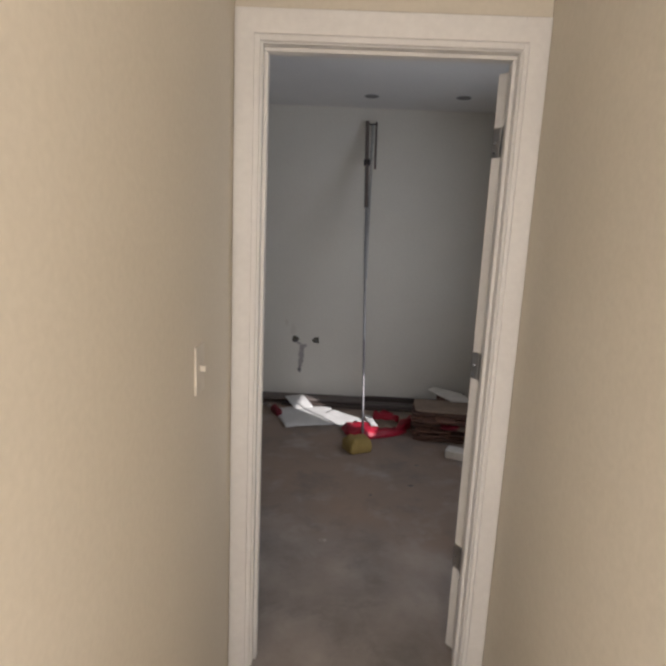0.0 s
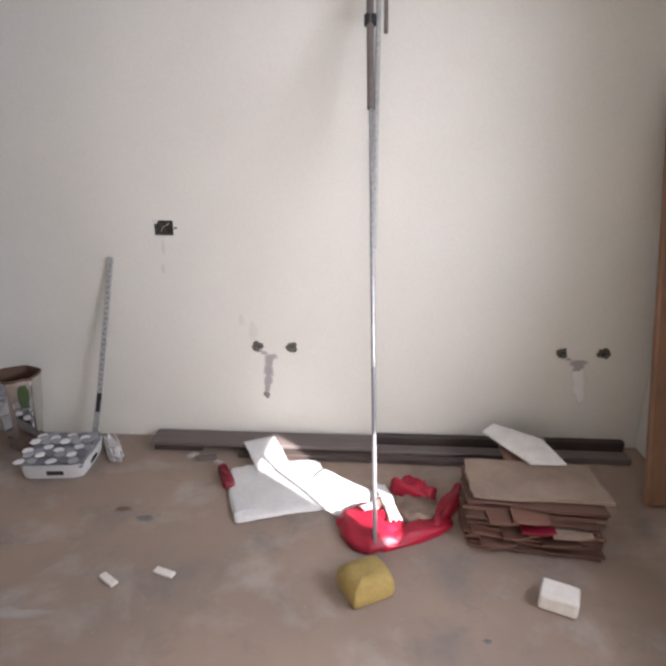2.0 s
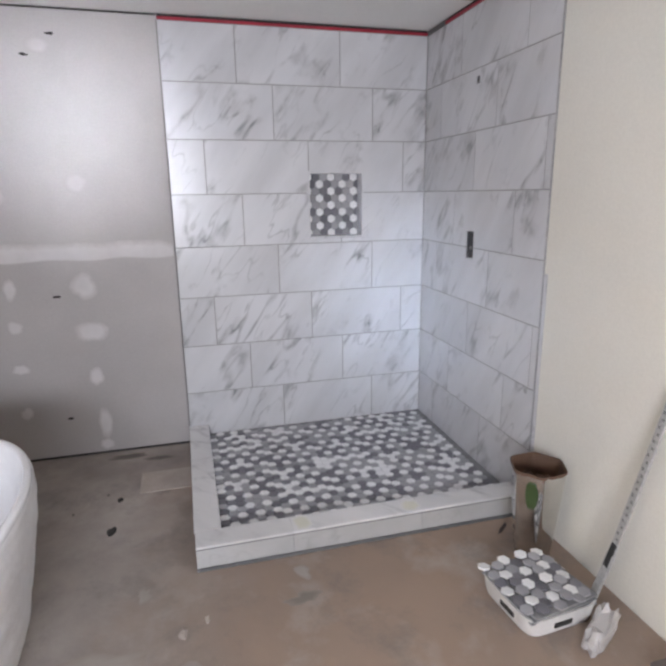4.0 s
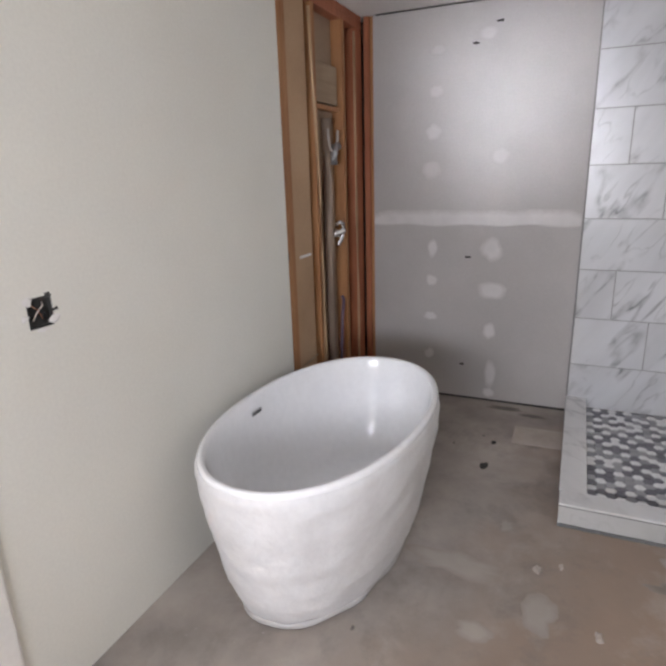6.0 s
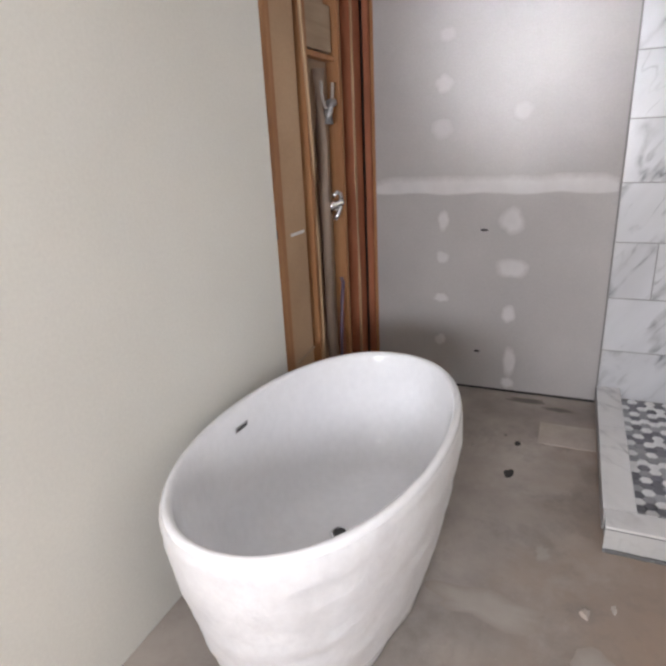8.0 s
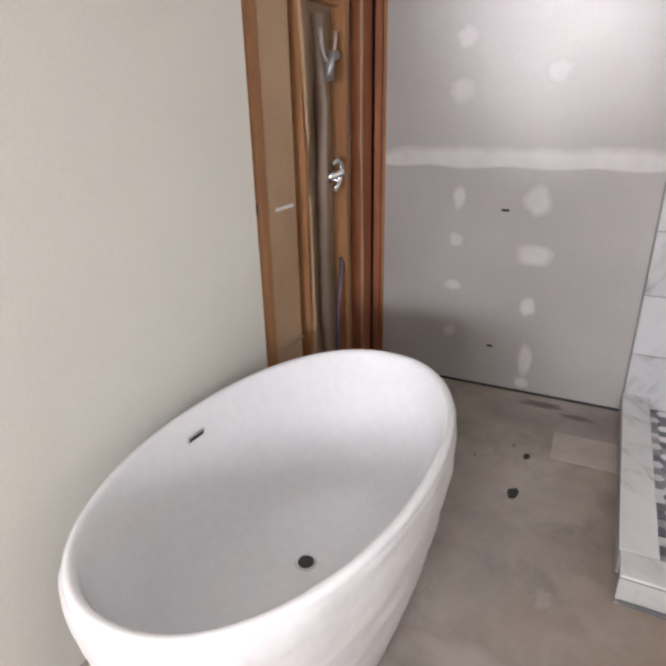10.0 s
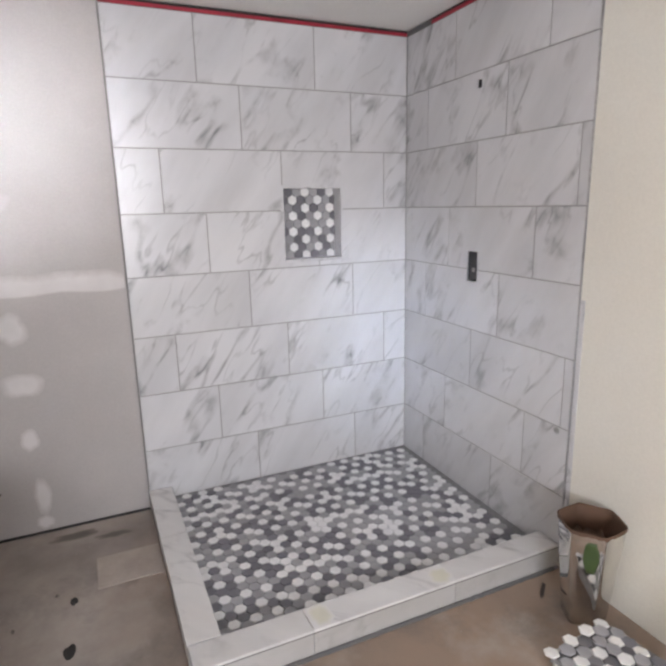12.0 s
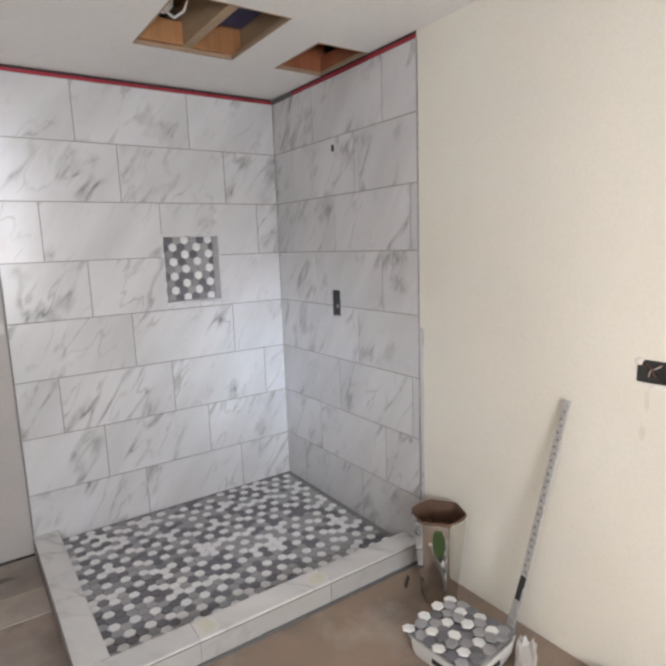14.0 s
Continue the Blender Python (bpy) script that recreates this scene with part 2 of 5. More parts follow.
M_TUB = paint("white acrylic", (0.88, 0.88, 0.90), (0.89, 0.89, 0.91), 1.5, 30, 0.14, 0)
M_WRAP = paint("white foam wrap", (0.68, 0.67, 0.675), (0.76, 0.755, 0.765), 7, 40, 0.55, 0.35, 0.006)
M_CHROME = plain("chrome", (0.75, 0.75, 0.76), 0.12, 1.0)
M_STEEL = plain("worn hinge steel", (0.52, 0.50, 0.47), 0.3, 1.0)
M_GALV = paint("galvanised steel", (0.36, 0.36, 0.37), (0.52, 0.52, 0.53), 60, 200, 0.4, 0.1, 0.001, 0.8)
M_ALU = paint("speckled aluminium", (0.38, 0.38, 0.375), (0.56, 0.56, 0.55), 60, 200, 0.45, 0.1, 0.001, 0.35)
M_DARK = plain("dark cavity", (0.035, 0.032, 0.03), 0.9)
M_BLACK = plain("black plastic", (0.02, 0.02, 0.022), 0.5)
M_BLUEBOX = plain("dark box plastic", (0.05, 0.048, 0.045), 0.5)
M_WHITEP = plain("white plastic", (0.78, 0.77, 0.74), 0.35)
M_COPPER = plain("copper pipe", (0.40, 0.16, 0.09), 0.4, 0.6)
M_CABLE = plain("tan cable sheath", (0.50, 0.33, 0.19), 0.5)
M_PVC = plain("dusty pipe", (0.45, 0.40, 0.36), 0.4)
M_PINKPIPE = plain("dusty grey-brown pipe", (0.36, 0.27, 0.21), 0.6)
M_BLUEPIPE = plain("violet-blue tubing", (0.14, 0.10, 0.16), 0.4)
M_REDBAG = paint("red printed plastic", (0.30, 0.006, 0.022), (0.44, 0.012, 0.04), 6, 40, 0.5, 0.3, 0.004)
M_DKRED = plain("dark red print", (0.20, 0.006, 0.02), 0.5)
M_SACK = paint("white paper sack", (0.62, 0.615, 0.605), (0.73, 0.725, 0.715), 5, 40, 0.7, 0.4, 0.004)
M_SPONGE = paint("yellow sponge", (0.29, 0.205, 0.065), (0.39, 0.285, 0.095), 7, 55, 0.95, 0.8, 0.006)
M_CHALK = paint("white plaster chip", (0.66, 0.63, 0.58), (0.80, 0.77, 0.72), 12, 60, 0.85, 0.3, 0.003)
M_TAN = paint("tan cardboard", (0.22, 0.16, 0.12), (0.32, 0.235, 0.175), 5, 60, 0.85, 0.2, 0.002)
M_BROWN = plain("brown lining", (0.115, 0.062, 0.038), 0.75)
M_PLATE = plain("beige switch plate", (0.72, 0.66, 0.56), 0.4)
M_DULL = plain("dull grey box", (0.24, 0.235, 0.23), 0.7)
M_DULLER = plain("dark grey joint", (0.13, 0.13, 0.13), 0.8)
M_BIN = plain("polished steel", (0.72, 0.71, 0.69), 0.07, 1.0)
M_FILM = plain("dusty plastic film", (0.60, 0.58, 0.57), 0.3)
M_PALE = plain("pale grey tube", (0.22, 0.21, 0.225), 0.35)
M_GREEN = plain("olive-green painted reflection", (0.050, 0.085, 0.028), 0.35)
M_OLIVE = plain("olive mortar pan", (0.062, 0.054, 0.035), 0.85)
M_BLUESH = plain("blue sheathing", (0.08, 0.08, 0.16), 0.7)
# one dark tone for the shade in the voids behind ceiling and walls
M_VOID = plain("dark void filler", (0.10, 0.085, 0.075), 0.9)

# ---- mesh helpers ----


def part(name, bm, material, parent=None, label="", smooth=False):
    """Links a bmesh as ONE mesh object under a thing or a part."""
    me = bpy.data.meshes.new(name)
    bm.normal_update()
    bm.to_mesh(me)
    bm.free()
    for m in material if isinstance(material, (list, tuple)) else [material]:
        me.materials.append(m)
    if smooth:
        for f in me.polygons:
            f.use_smooth = True
    ob = new(name, me)
    if parent is not None:
        ob.parent = parent
    if label:
        ob["label"] = label
    return ob


def thing(name, label, category, at=None, group=""):
    ob = new(name)
    ob.empty_display_size = 0.1
    if at is not None:
        ob.matrix_world = at
    return tagged(ob, label, category, group)


def add_box(bm, lo, hi, m=None):
    c = [(a + b) / 2 for a, b in zip(lo, hi)]
    s = [abs(b - a) for a, b in zip(lo, hi)]
    mat = Matrix.Translation(c) @ Matrix.Diagonal((*s, 1))
    return bmesh.ops.create_cube(bm, size=1, matrix=(m @ mat) if m else mat)["verts"]


def box(lo, hi, bevel=0.0, seg=1, m=None):
    bm = bmesh.new()
    add_box(bm, lo, hi, m)
    if bevel:
        bmesh.ops.bevel(bm, geom=bm.edges[:], offset=bevel, segments=seg, profile=0.6, affect="EDGES")
    return bm


def add_tube(bm, a, b, r, n=14, r2=None):
    a, b = Vector(a), Vector(b)
    d = b - a
    m = Matrix.Translation((a + b) / 2) @ d.to_track_quat("Z", "Y").to_matrix().to_4x4()
    bmesh.ops.create_cone(bm, cap_ends=True, segments=n, radius1=r, radius2=r if r2 is None else r2, depth=d.length, matrix=m)


def tube(a, b, r, n=14, r2=None):
    bm = bmesh.new()
    add_tube(bm, a, b, r, n, r2)
    return bm


def bent_tube(points, r, n=10):
    """A tube along a chain of points."""
    bm = bmesh.new()
    pts = [Vector(p) for p in points]
    rings = []
    for i, p in enumerate(pts):
        d = (pts[min(i + 1, len(pts) - 1)] - pts[max(i - 1, 0)]).normalized()
        q = d.to_track_quat("Z", "Y")
        rings.append([bm.verts.new(p + q @ Vector((r * math.cos(k * math.tau / n), r * math.sin(k * math.tau / n), 0))) for k in range(n)])
    for a, b in zip(rings, rings[1:]):
        for k in range(n):
            bm.faces.new((a[k], a[(k + 1) % n], b[(k + 1) % n], b[k]))
    bm.faces.new(rings[0][::-1])
    bm.faces.new(rings[-1])
    return bm


def lathe(profile, n=40, sx=1.0, sy=1.0):
    """Turned shape from (radius, height) pairs, closed at both ends."""
    bm = bmesh.new()
    rings = [[bm.verts.new((r * sx * math.cos(k * math.tau / n), r * sy * math.sin(k * math.tau / n), z)) for k in range(n)] for r, z in profile]
    for a, b in zip(rings, rings[1:]):
        for k in range(n):
            bm.faces.new((a[k], a[(k + 1) % n], b[(k + 1) % n], b[k]))
    bm.faces.new(rings[0][::-1])
    bm.faces.new(rings[-1])
    return bm


def panel(u0, u1, v0, v1, w0, w1, put, holes=()):
    """A slab in the plane (u, v) between depths w0 and w1, with rectangular holes right through it."""
    us = sorted({u0, u1, *[h[0] for h in holes], *[h[1] for h in holes]})
    vs = sorted({v0, v1, *[h[2] for h in holes], *[h[3] for h in holes]})
    nu, nv = len(us) - 1, len(vs) - 1

    def solid(i, j):
        if not (0 <= i < nu and 0 <= j < nv):
            return False
        cu, cv = (us[i] + us[i + 1]) / 2, (vs[j] + vs[j + 1]) / 2
        return not any(h[0] < cu < h[1] and h[2] < cv < h[3] for h in holes)

    bm = bmesh.new()
    cache = {}

    def vert(i, j, k):
        if (i, j, k) not in cache:
            cache[i, j, k] = bm.verts.new(put(us[i], vs[j], (w0, w1)[k]))
        return cache[i, j, k]

    for i in range(nu):
        for j in range(nv):
            if not solid(i, j):
                continue
            bm.faces.new((vert(i, j, 0), vert(i + 1, j, 0), vert(i + 1, j + 1, 0), vert(i, j + 1, 0)))
            bm.faces.new((vert(i, j, 1), vert(i, j + 1, 1), vert(i + 1, j + 1, 1), vert(i + 1, j, 1)))
            for di, dj, a, b in ((-1, 0, (0, 0), (0, 1)), (1, 0, (1, 1), (1, 0)), (0, -1, (1, 0), (0, 0)), (0, 1, (0, 1), (1, 1))):
                if not solid(i + di, j + dj):
                    p, q = (i + a[0], j + a[1]), (i + b[0], j + b[1])
                    bm.faces.new((vert(*p, 0), vert(*q, 0), vert(*q, 1), vert(*p, 1)))
    bmesh.ops.recalc_face_normals(bm, faces=bm.faces[:])
    return bm


def on_x(u, v, w):
    return (w, u, v)


def on_y(u, v, w):
    return (u, w, v)


def on_z(u, v, w):
    return (u, v, w)


def structure(name, bm, material, label, category, smooth=False):
    return tagged(part(name, bm, material, None, "", smooth), label, category, "", "structure")


def pillow(sx, sy, sz, seed, amp=0.15, n=28, m=10, freq=2.2, power=0.45):
    """A soft closed lump with flat underside and crumpled top."""
    bm = bmesh.new()
    rings = []
    for j in range(1, m):
        t = math.pi * j / m
        row = []
        for k in range(n):
            a = math.tau * k / n
            ca, sa = math.cos(a), math.sin(a)
            x = math.copysign(abs(ca) ** power, ca) * math.sin(t) ** 0.5
            y = math.copysign(abs(sa) ** power, sa) * math.sin(t) ** 0.5
            z = max(0.0, (math.cos(t) + 0.55) / 1.55)
            w = noise.noise(Vector((x * freq, y * freq, z * freq + seed * 7.3))) + 0.5 * noise.noise(Vector((x * freq * 3, y * freq * 3, seed * 3.1)))
            k2 = 1 + amp * w
            row.append(bm.verts.new((x * sx / 2 * k2, y * sy / 2 * k2, z * sz * (1 + 2.2 * amp * w))))
        rings.append(row)
    for a, b in zip(rings, rings[1:]):
        for k in range(n):
            bm.faces.new((a[k], b[k], b[(k + 1) % n], a[(k + 1) % n]))
    bm.faces.new(rings[0])
    bm.faces.new(rings[-1][::-1])
    bmesh.ops.recalc_face_normals(bm, faces=bm.faces[:])
    return bm


def blob(c, ru, rv, put, w0, w1, seed, n=22, rag=0.3):
    """A flat patch with a ragged outline and a feathered rim, laid on a wall or a floor."""
    bm = bmesh.new()
    rim, top = [], []
    feather = bm.verts.layers.float.new("feather")
    for k in range(n):
        a = math.tau * k / n
        s = 1 + rag * noise.noise(Vector((math.cos(a) * 1.7, math.sin(a) * 1.7, seed * 5.7))) * 1.6
        u, v = math.cos(a) * ru * s, math.sin(a) * rv * s
        rim.append(bm.verts.new(put(c[0] + u, c[1] + v, w0)))
        top.append(bm.verts.new(put(c[0] + u * 0.5, c[1] + v * 0.5, w1)))
        top[-1][feather] = 1.0
    for k in range(n):
        bm.faces.new((rim[k], rim[(k + 1) % n], top[(k + 1) % n], top[k]))
    bm.faces.new(top)
    bm.faces.new(rim[::-1])
    bmesh.ops.recalc_face_normals(bm, faces=bm.faces[:])
    return bm


def bar(a, b, w, t):
    """A flat bar from a to b whose broad face looks to the south."""
    a, b = Vector(a), Vector(b)
    z = (b - a).normalized()
    x = Vector((1, 0, 0))
    x = (x - z * x.dot(z)).normalized()
    y = z.cross(x)
    m = Matrix((x, y, z)).transposed().to_4x4()
    m.translation = a
    return box((-w / 2, -t / 2, 0), (w / 2, t / 2, (b - a).length), min(w, t) * 0.2, 1, m)


def slab_of(points, z0, z1):
    """A flat piece with an uneven outline."""
    bm = bmesh.new()
    lo = [bm.verts.new((x, y, z0)) for x, y in points]
    hi = [bm.verts.new((x, y, z1)) for x, y in points]
    n = len(points)
    for k in range(n):
        bm.faces.new((lo[k], lo[(k + 1) % n], hi[(k + 1) % n], hi[k]))
    bm.faces.new(lo[::-1])
    bm.faces.new(hi)
    bmesh.ops.bevel(bm, geom=bm.edges[:], offset=0.0015, segments=1, affect="EDGES")
    return bm


# ---- the plan, in metres ----
XW, XE = -3.146, 1.73          # west drywall, east wall
YS, YN = 0.60, 3.575           # door wall, vanity wall
ZC = 2.495                     # ceiling
HX0, HX1, HY = -0.243, 0.637, 0.50   # the hall's side walls, and its face of the door wall
TX, TYN = -3.138, 3.567        # faces of the shower tile
XC, YT, ZK = -1.843, 1.99, 0.112     # shower kerb: outer faces, top
DX0, DX1, DZ = -0.163, 0.560, 2.03   # the door's clear opening

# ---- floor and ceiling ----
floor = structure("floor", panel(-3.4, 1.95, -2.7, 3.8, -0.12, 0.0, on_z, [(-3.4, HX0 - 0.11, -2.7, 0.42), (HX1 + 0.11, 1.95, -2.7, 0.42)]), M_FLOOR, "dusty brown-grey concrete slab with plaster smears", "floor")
H1, H2 = (-2.575, -2.0, 2.565, 3.04), (-2.585, -2.17, 3.28, 3.565)
ceiling = structure("ceiling", panel(-3.4, 1.95, 0.4, 3.8, ZC, ZC + 0.016, on_z, [H1, H2]), M_CEIL, "white drywall ceiling with two rough cut-out hatches", "ceiling")
structure("ceiling_hall", box((-0.45, -2.7, ZC), (0.85, 0.395, ZC + 0.016)), M_CEIL, "plain white hall ceiling", "ceiling")
# unseen board added over the hatches, so that the void stays dark
structure("void_cover", box((-3.4, 0.4, ZC + 0.42), (1.95, 3.8, ZC + 0.45)), M_VOID, "added dark board closing the void above the ceiling", "roof deck")

# ---- walls ----
STUB = [(-0.338, 0.541), (-0.157, 0.542), (1.26, 0.541), (1.472, 0.544)]
north_holes = [(-0.836, -0.744, 1.121, 1.193), (-2.545, -2.471, 1.188, 1.336), (-2.511, -2.484, 2.087, 2.123)]
north_holes += [(x - 0.017, x + 0.017, z - 0.017, z + 0.017) for x, z in STUB]
wall_n = structure("wall_north", panel(XW, XE, 0, ZC, YN, YN + 0.014, on_y, north_holes), M_WALL, "warm white drywall with cut plumbing and outlet holes", "wall")
# dark sheet added behind the cut-outs for the shade in the cavity
structure("wall_north_cavity", box((-3.4, YN + 0.10, -0.1), (1.95, YN + 0.13, 2.9)), M_VOID, "added dark sheet closing the cavity behind the vanity wall", "wall")

NICHE = (2.807, 3.149, 1.285, 1.670)
wall_w = structure("wall_west", panel(0.668, YN, 0.012, ZC, XW - 0.014, XW, on_x, [NICHE]), M_BOARD, "bare grey drywall with white joint compound patches", "wall")
# likewise an added dark sheet, behind the west wall
structure("wall_west_cavity", box((XW - 0.16, 0.3, -0.1), (XW - 0.13, 3.8, 2.9)), M_VOID, "added dark sheet closing the cavity behind the west wall", "wall")

WIN = (0.92, 2.32, 1.07, 1.68)
GAP0, GAP1 = 1.31, 1.67         # the open part of the sliding window
wall_e = structure("wall_east", panel(YS - 0.1, YN, 0, ZC, XE, XE + 0.12, on_x, [WIN]), M_WALL, "warm white wall with a small window", "wall")
SDRY = -2.0                  # where the door wall's drywall stops
wall_s = structure("wall_south", panel(SDRY, XE, 0, ZC, YS - 0.014, YS, on_y, [(DX0 - 0.02, DX1 + 0.02, 0, DZ + 0.02), (-0.568, -0.49, 1.165, 1.25)]), M_WALL, "warm white door wall with a ragged box cut-out", "wall")
structure("wall_south_back", panel(-3.4, XE, -0.1, 2.9, HY - 0.0, HY + 0.014, on_y, [(DX0 - 0.02, DX1 + 0.02, -0.1, DZ + 0.02)]), M_PAPER, "brown paper back of the drywall behind the studs", "wall")
structure("wall_hall_face", panel(HX0, HX1, 0, ZC, HY - 0.014, HY - 0.002, on_y, [(DX0 - 0.02, DX1 + 0.02, 0, DZ + 0.02)]), M_HALL, "beige hall wall round the door", "wall")
# the hall's side and end openings are invented, to hold the fill lamps
structure("wall_hall_west", panel(-2.7, HY - 0.016, 0, ZC, HX0 - 0.11, HX0, on_x, [(-2.36, -1.54, 0.84, 2.16)]), M_HALL, "beige painted hall wall, unseen side opening added for a lamp", "wall")
structure("wall_hall_east", panel(-2.7, HY - 0.016, 0, ZC, HX1, HX1 + 0.11, on_x, [(-2.36, -1.54, 0.84, 2.16)]), M_HALL, "beige painted hall wall, unseen side opening added for a lamp", "wall")
structure("wall_hall_end", panel(HX0, HX1, 0, ZC, -2.6, -2.5, on_y, [(-0.16, 0.55, 0.84, 2.06)]), M_HALL, "beige hall end wall, unseen opening added for a lamp", "wall")

# ---- window: unseen slider, frosted panes assumed, its open gap shapes the sun strip ----
window_1 = thing("window_1", "unseen white sliding window, frosted panes assumed, standing part open", "window")
window_1["kind"] = "structure"
M_FROST = plain("frosted glass", (0.80, 0.83, 0.84), 0.6, trans=0.3)
WX0, WX1 = XE + 0.07, XE + 0.11
y0_, y1_, z0_, z1_ = WIN
for lo, hi in (((WX0, y0_, z0_), (WX1, y1_, z0_ + 0.02)), ((WX0, y0_, z1_ - 0.02), (WX1, y1_, z1_)), ((WX0, y0_, z0_ + 0.02), (WX1, y0_ + 0.02, z1_ - 0.02)), ((WX0, y1_ - 0.02, z0_ + 0.02), (WX1, y1_, z1_ - 0.02))):
    part("window_frame", box(lo, hi, 0.002), M_TRIM, window_1)
for a, b in ((y0_ + 0.02, GAP0), (GAP1, y1_ - 0.02)):
    sash = part("sash", panel(a, b, z0_ + 0.02, z1_ - 0.02, WX0 + 0.008, WX1 - 0.008, on_x, [(a + 0.03, b - 0.03, z0_ + 0.05, z1_ - 0.05)]), M_TRIM, window_1)
    part("pane", box((WX0 + 0.018, a + 0.03, z0_ + 0.05), (WX0 + 0.023, b - 0.03, z1_ - 0.05)), M_FROST, sash, "frosted glass pane")
part("window_sill", box((XE - 0.03, y0_ - 0.03, z0_ - 0.022), (XE + 0.069, y1_ + 0.03, z0_ - 0.001), 0.003), M_TRIM, window_1)

# ---- door, casing, jamb ----


def casing(name, y0, y1, x0, x1, wl, wr, top):
    """Casing round one face of the door: two uprights and a head with a stepped profile."""
    c = thing(name, "white painted door casing with a stepped moulding", "door trim")
    c["kind"] = "structure"
    ym = y0 + (y1 - y0) * 0.5
    lo_y, hi_y = min(y0, y1), max(y0, y1)
    for a, b in ((x0 - wl, x0), (x1, x1 + wr)):
        bm = box((a, min(y0, ym), 0), (b, max(y0, ym), DZ + 0.004 + top), 0.002)
        add_box(bm, (a + 0.012, lo_y, 0), (b - 0.016, hi_y, DZ + 0.004 + top - 0.012))
        part("casing_upright", bm, M_TRIM, c)
    bm = box((x0, min(y0, ym), DZ + 0.004), (x1, max(y0, ym), DZ + 0.004 + top), 0.002)
    add_box(bm, (x0 - 0.016, lo_y, DZ + 0.02), (x1 + 0.012, hi_y, DZ + top - 0.008))
    part("casing_head", bm, M_TRIM, c)
    return c


casing("trim_door_hall", HY - 0.016, HY - 0.034, DX0 - 0.006, DX1 + 0.006, 0.073, 0.070, 0.085)
casing("trim_door_bath", YS + 0.002, YS + 0.020, DX0 - 0.006, DX1 + 0.006, 0.098, 0.098, 0.085)

jamb = thing("door_jamb", "white door jamb with a narrow stop", "door trim")
jamb["kind"] = "structure"
for x0, x1, s in ((DX0 - 0.018, DX0, 1), (DX1, DX1 + 0.018, -1)):
    part("jamb_side", box((x0, HY - 0.012, 0), (x1, YS, DZ)), M_TRIM, jamb)
    xs = (x1, x1 + 0.011) if s > 0 else (x0 - 0.011, x0)
    part("door_stop", box((xs[0], HY + 0.018, 0), (xs[1], HY + 0.05, DZ - 0.012), 0.002), M_TRIM, jamb)
part("jamb_head", box((DX0 - 0.018, HY - 0.012, DZ), (DX1 + 0.018, YS, DZ + 0.018)), M_TRIM, jamb)
part("door_stop", box((DX0, HY + 0.018, DZ - 0.011), (DX1, HY + 0.05, DZ), 0.002), M_TRIM, jamb)
part("strike_plate", box((DX0 - 0.001, YS - 0.04, 0.20), (DX0 + 0.004, YS - 0.012, 0.27), 0.001), M_STEEL, jamb, "worn metal plate low on the jamb")

# the leaf swings into the bathroom, past a right angle
OPEN = 145
door = thing("door_1", "white flush door standing wide open on three hinges", "door", pose(DX1 - 0.002, YS + 0.010, 0.012, 0, 0, 180 - OPEN))
door["kind"] = "structure"
part("door_leaf", box((0.004, 0.0, 0), (0.700, 0.035, 2.0), 0.002), M_TRIM, door)
for hz in (1.808, 1.094, 0.384):
    hinge = part("hinge", box((0.0, 0.003, hz - 0.057), (0.0035, 0.033, hz + 0.033), 0.0008), M_STEEL, door, "worn steel butt hinge")
    for k in range(5):
        part("knuckle", tube((0.0, -0.006, hz - 0.057 + k * 0.018), (0.0, -0.006, hz - 0.040 + k * 0.018), 0.0062), M_STEEL, hinge)
    for k in (-0.03, 0.0):
        part("screw", tube((-0.002, 0.02, hz - 0.012 + k), (0.002, 0.02, hz - 0.012 + k), 0.004, 8), M_CHROME, hinge)
    part("hinge_leaf", box((DX1 - 0.0032, HY + 0.062, hz - 0.045), (DX1 - 0.0004, YS, hz + 0.045)), M_STEEL, jamb, "dark steel hinge leaf let into the jamb")
part("door_knob", lathe([(0.012, 0), (0.012, 0.02), (0.026, 0.035), (0.027, 0.05), (0.015, 0.06)], 18), M_STEEL, door).matrix_local = pose(0.64, 0.035, 0.93, -90)

switch = thing("light_switch", "beige toggle light switch plate on the hall wall", "switch", pose(HX0, 0.105, 1.176))
part("plate", box((0, -0.036, -0.060), (0.006, 0.036, 0.060), 0.002, 2), M_PLATE, switch)
part("toggle", box((0.005, -0.005, -0.006), (0.020, 0.005, 0.008), 0.001), M_PLATE, switch)

# ---- exposed framing in the door wall and the corner ----
frame_s = thing("stud_framing", "exposed orange-brown fir studs with plates, drywall torn away", "framing")
for x in (SDRY + 0.012, SDRY - 0.028, SDRY - 0.068, -2.405, -2.815):
    part("stud", box((x - 0.038, HY + 0.016, 0.038), (x, YS - 0.012, ZC - 0.08), 0.002), M_STUD, frame_s)
part("stud", box((-3.144, HY + 0.016, 0.040), (-3.035, YS - 0.012, ZC - 0.082), 0.002), M_REDSTUD, frame_s, "red-stained corner stud")
part("bottom_plate", box((XW, HY + 0.016, 0.0), (SDRY + 0.012, YS - 0.012, 0.038), 0.002), M_STUD, frame_s)
part("top_plate", box((XW, HY + 0.016, ZC - 0.08), (SDRY + 0.012, YS - 0.012, ZC - 0.042), 0.002), M_REDSTUD, frame_s)
part("top_plate", box((XW, HY + 0.016, ZC - 0.040), (SDRY + 0.012, YS - 0.012, ZC - 0.002), 0.002), M_REDSTUD, frame_s)
part("corner_stud", box((XW - 0.09, 0.602, 0.0), (XW - 0.002, 0.640, ZC - 0.002), 0.002), M_REDSTUD, frame_s, "red-brown stud bare at the corner")
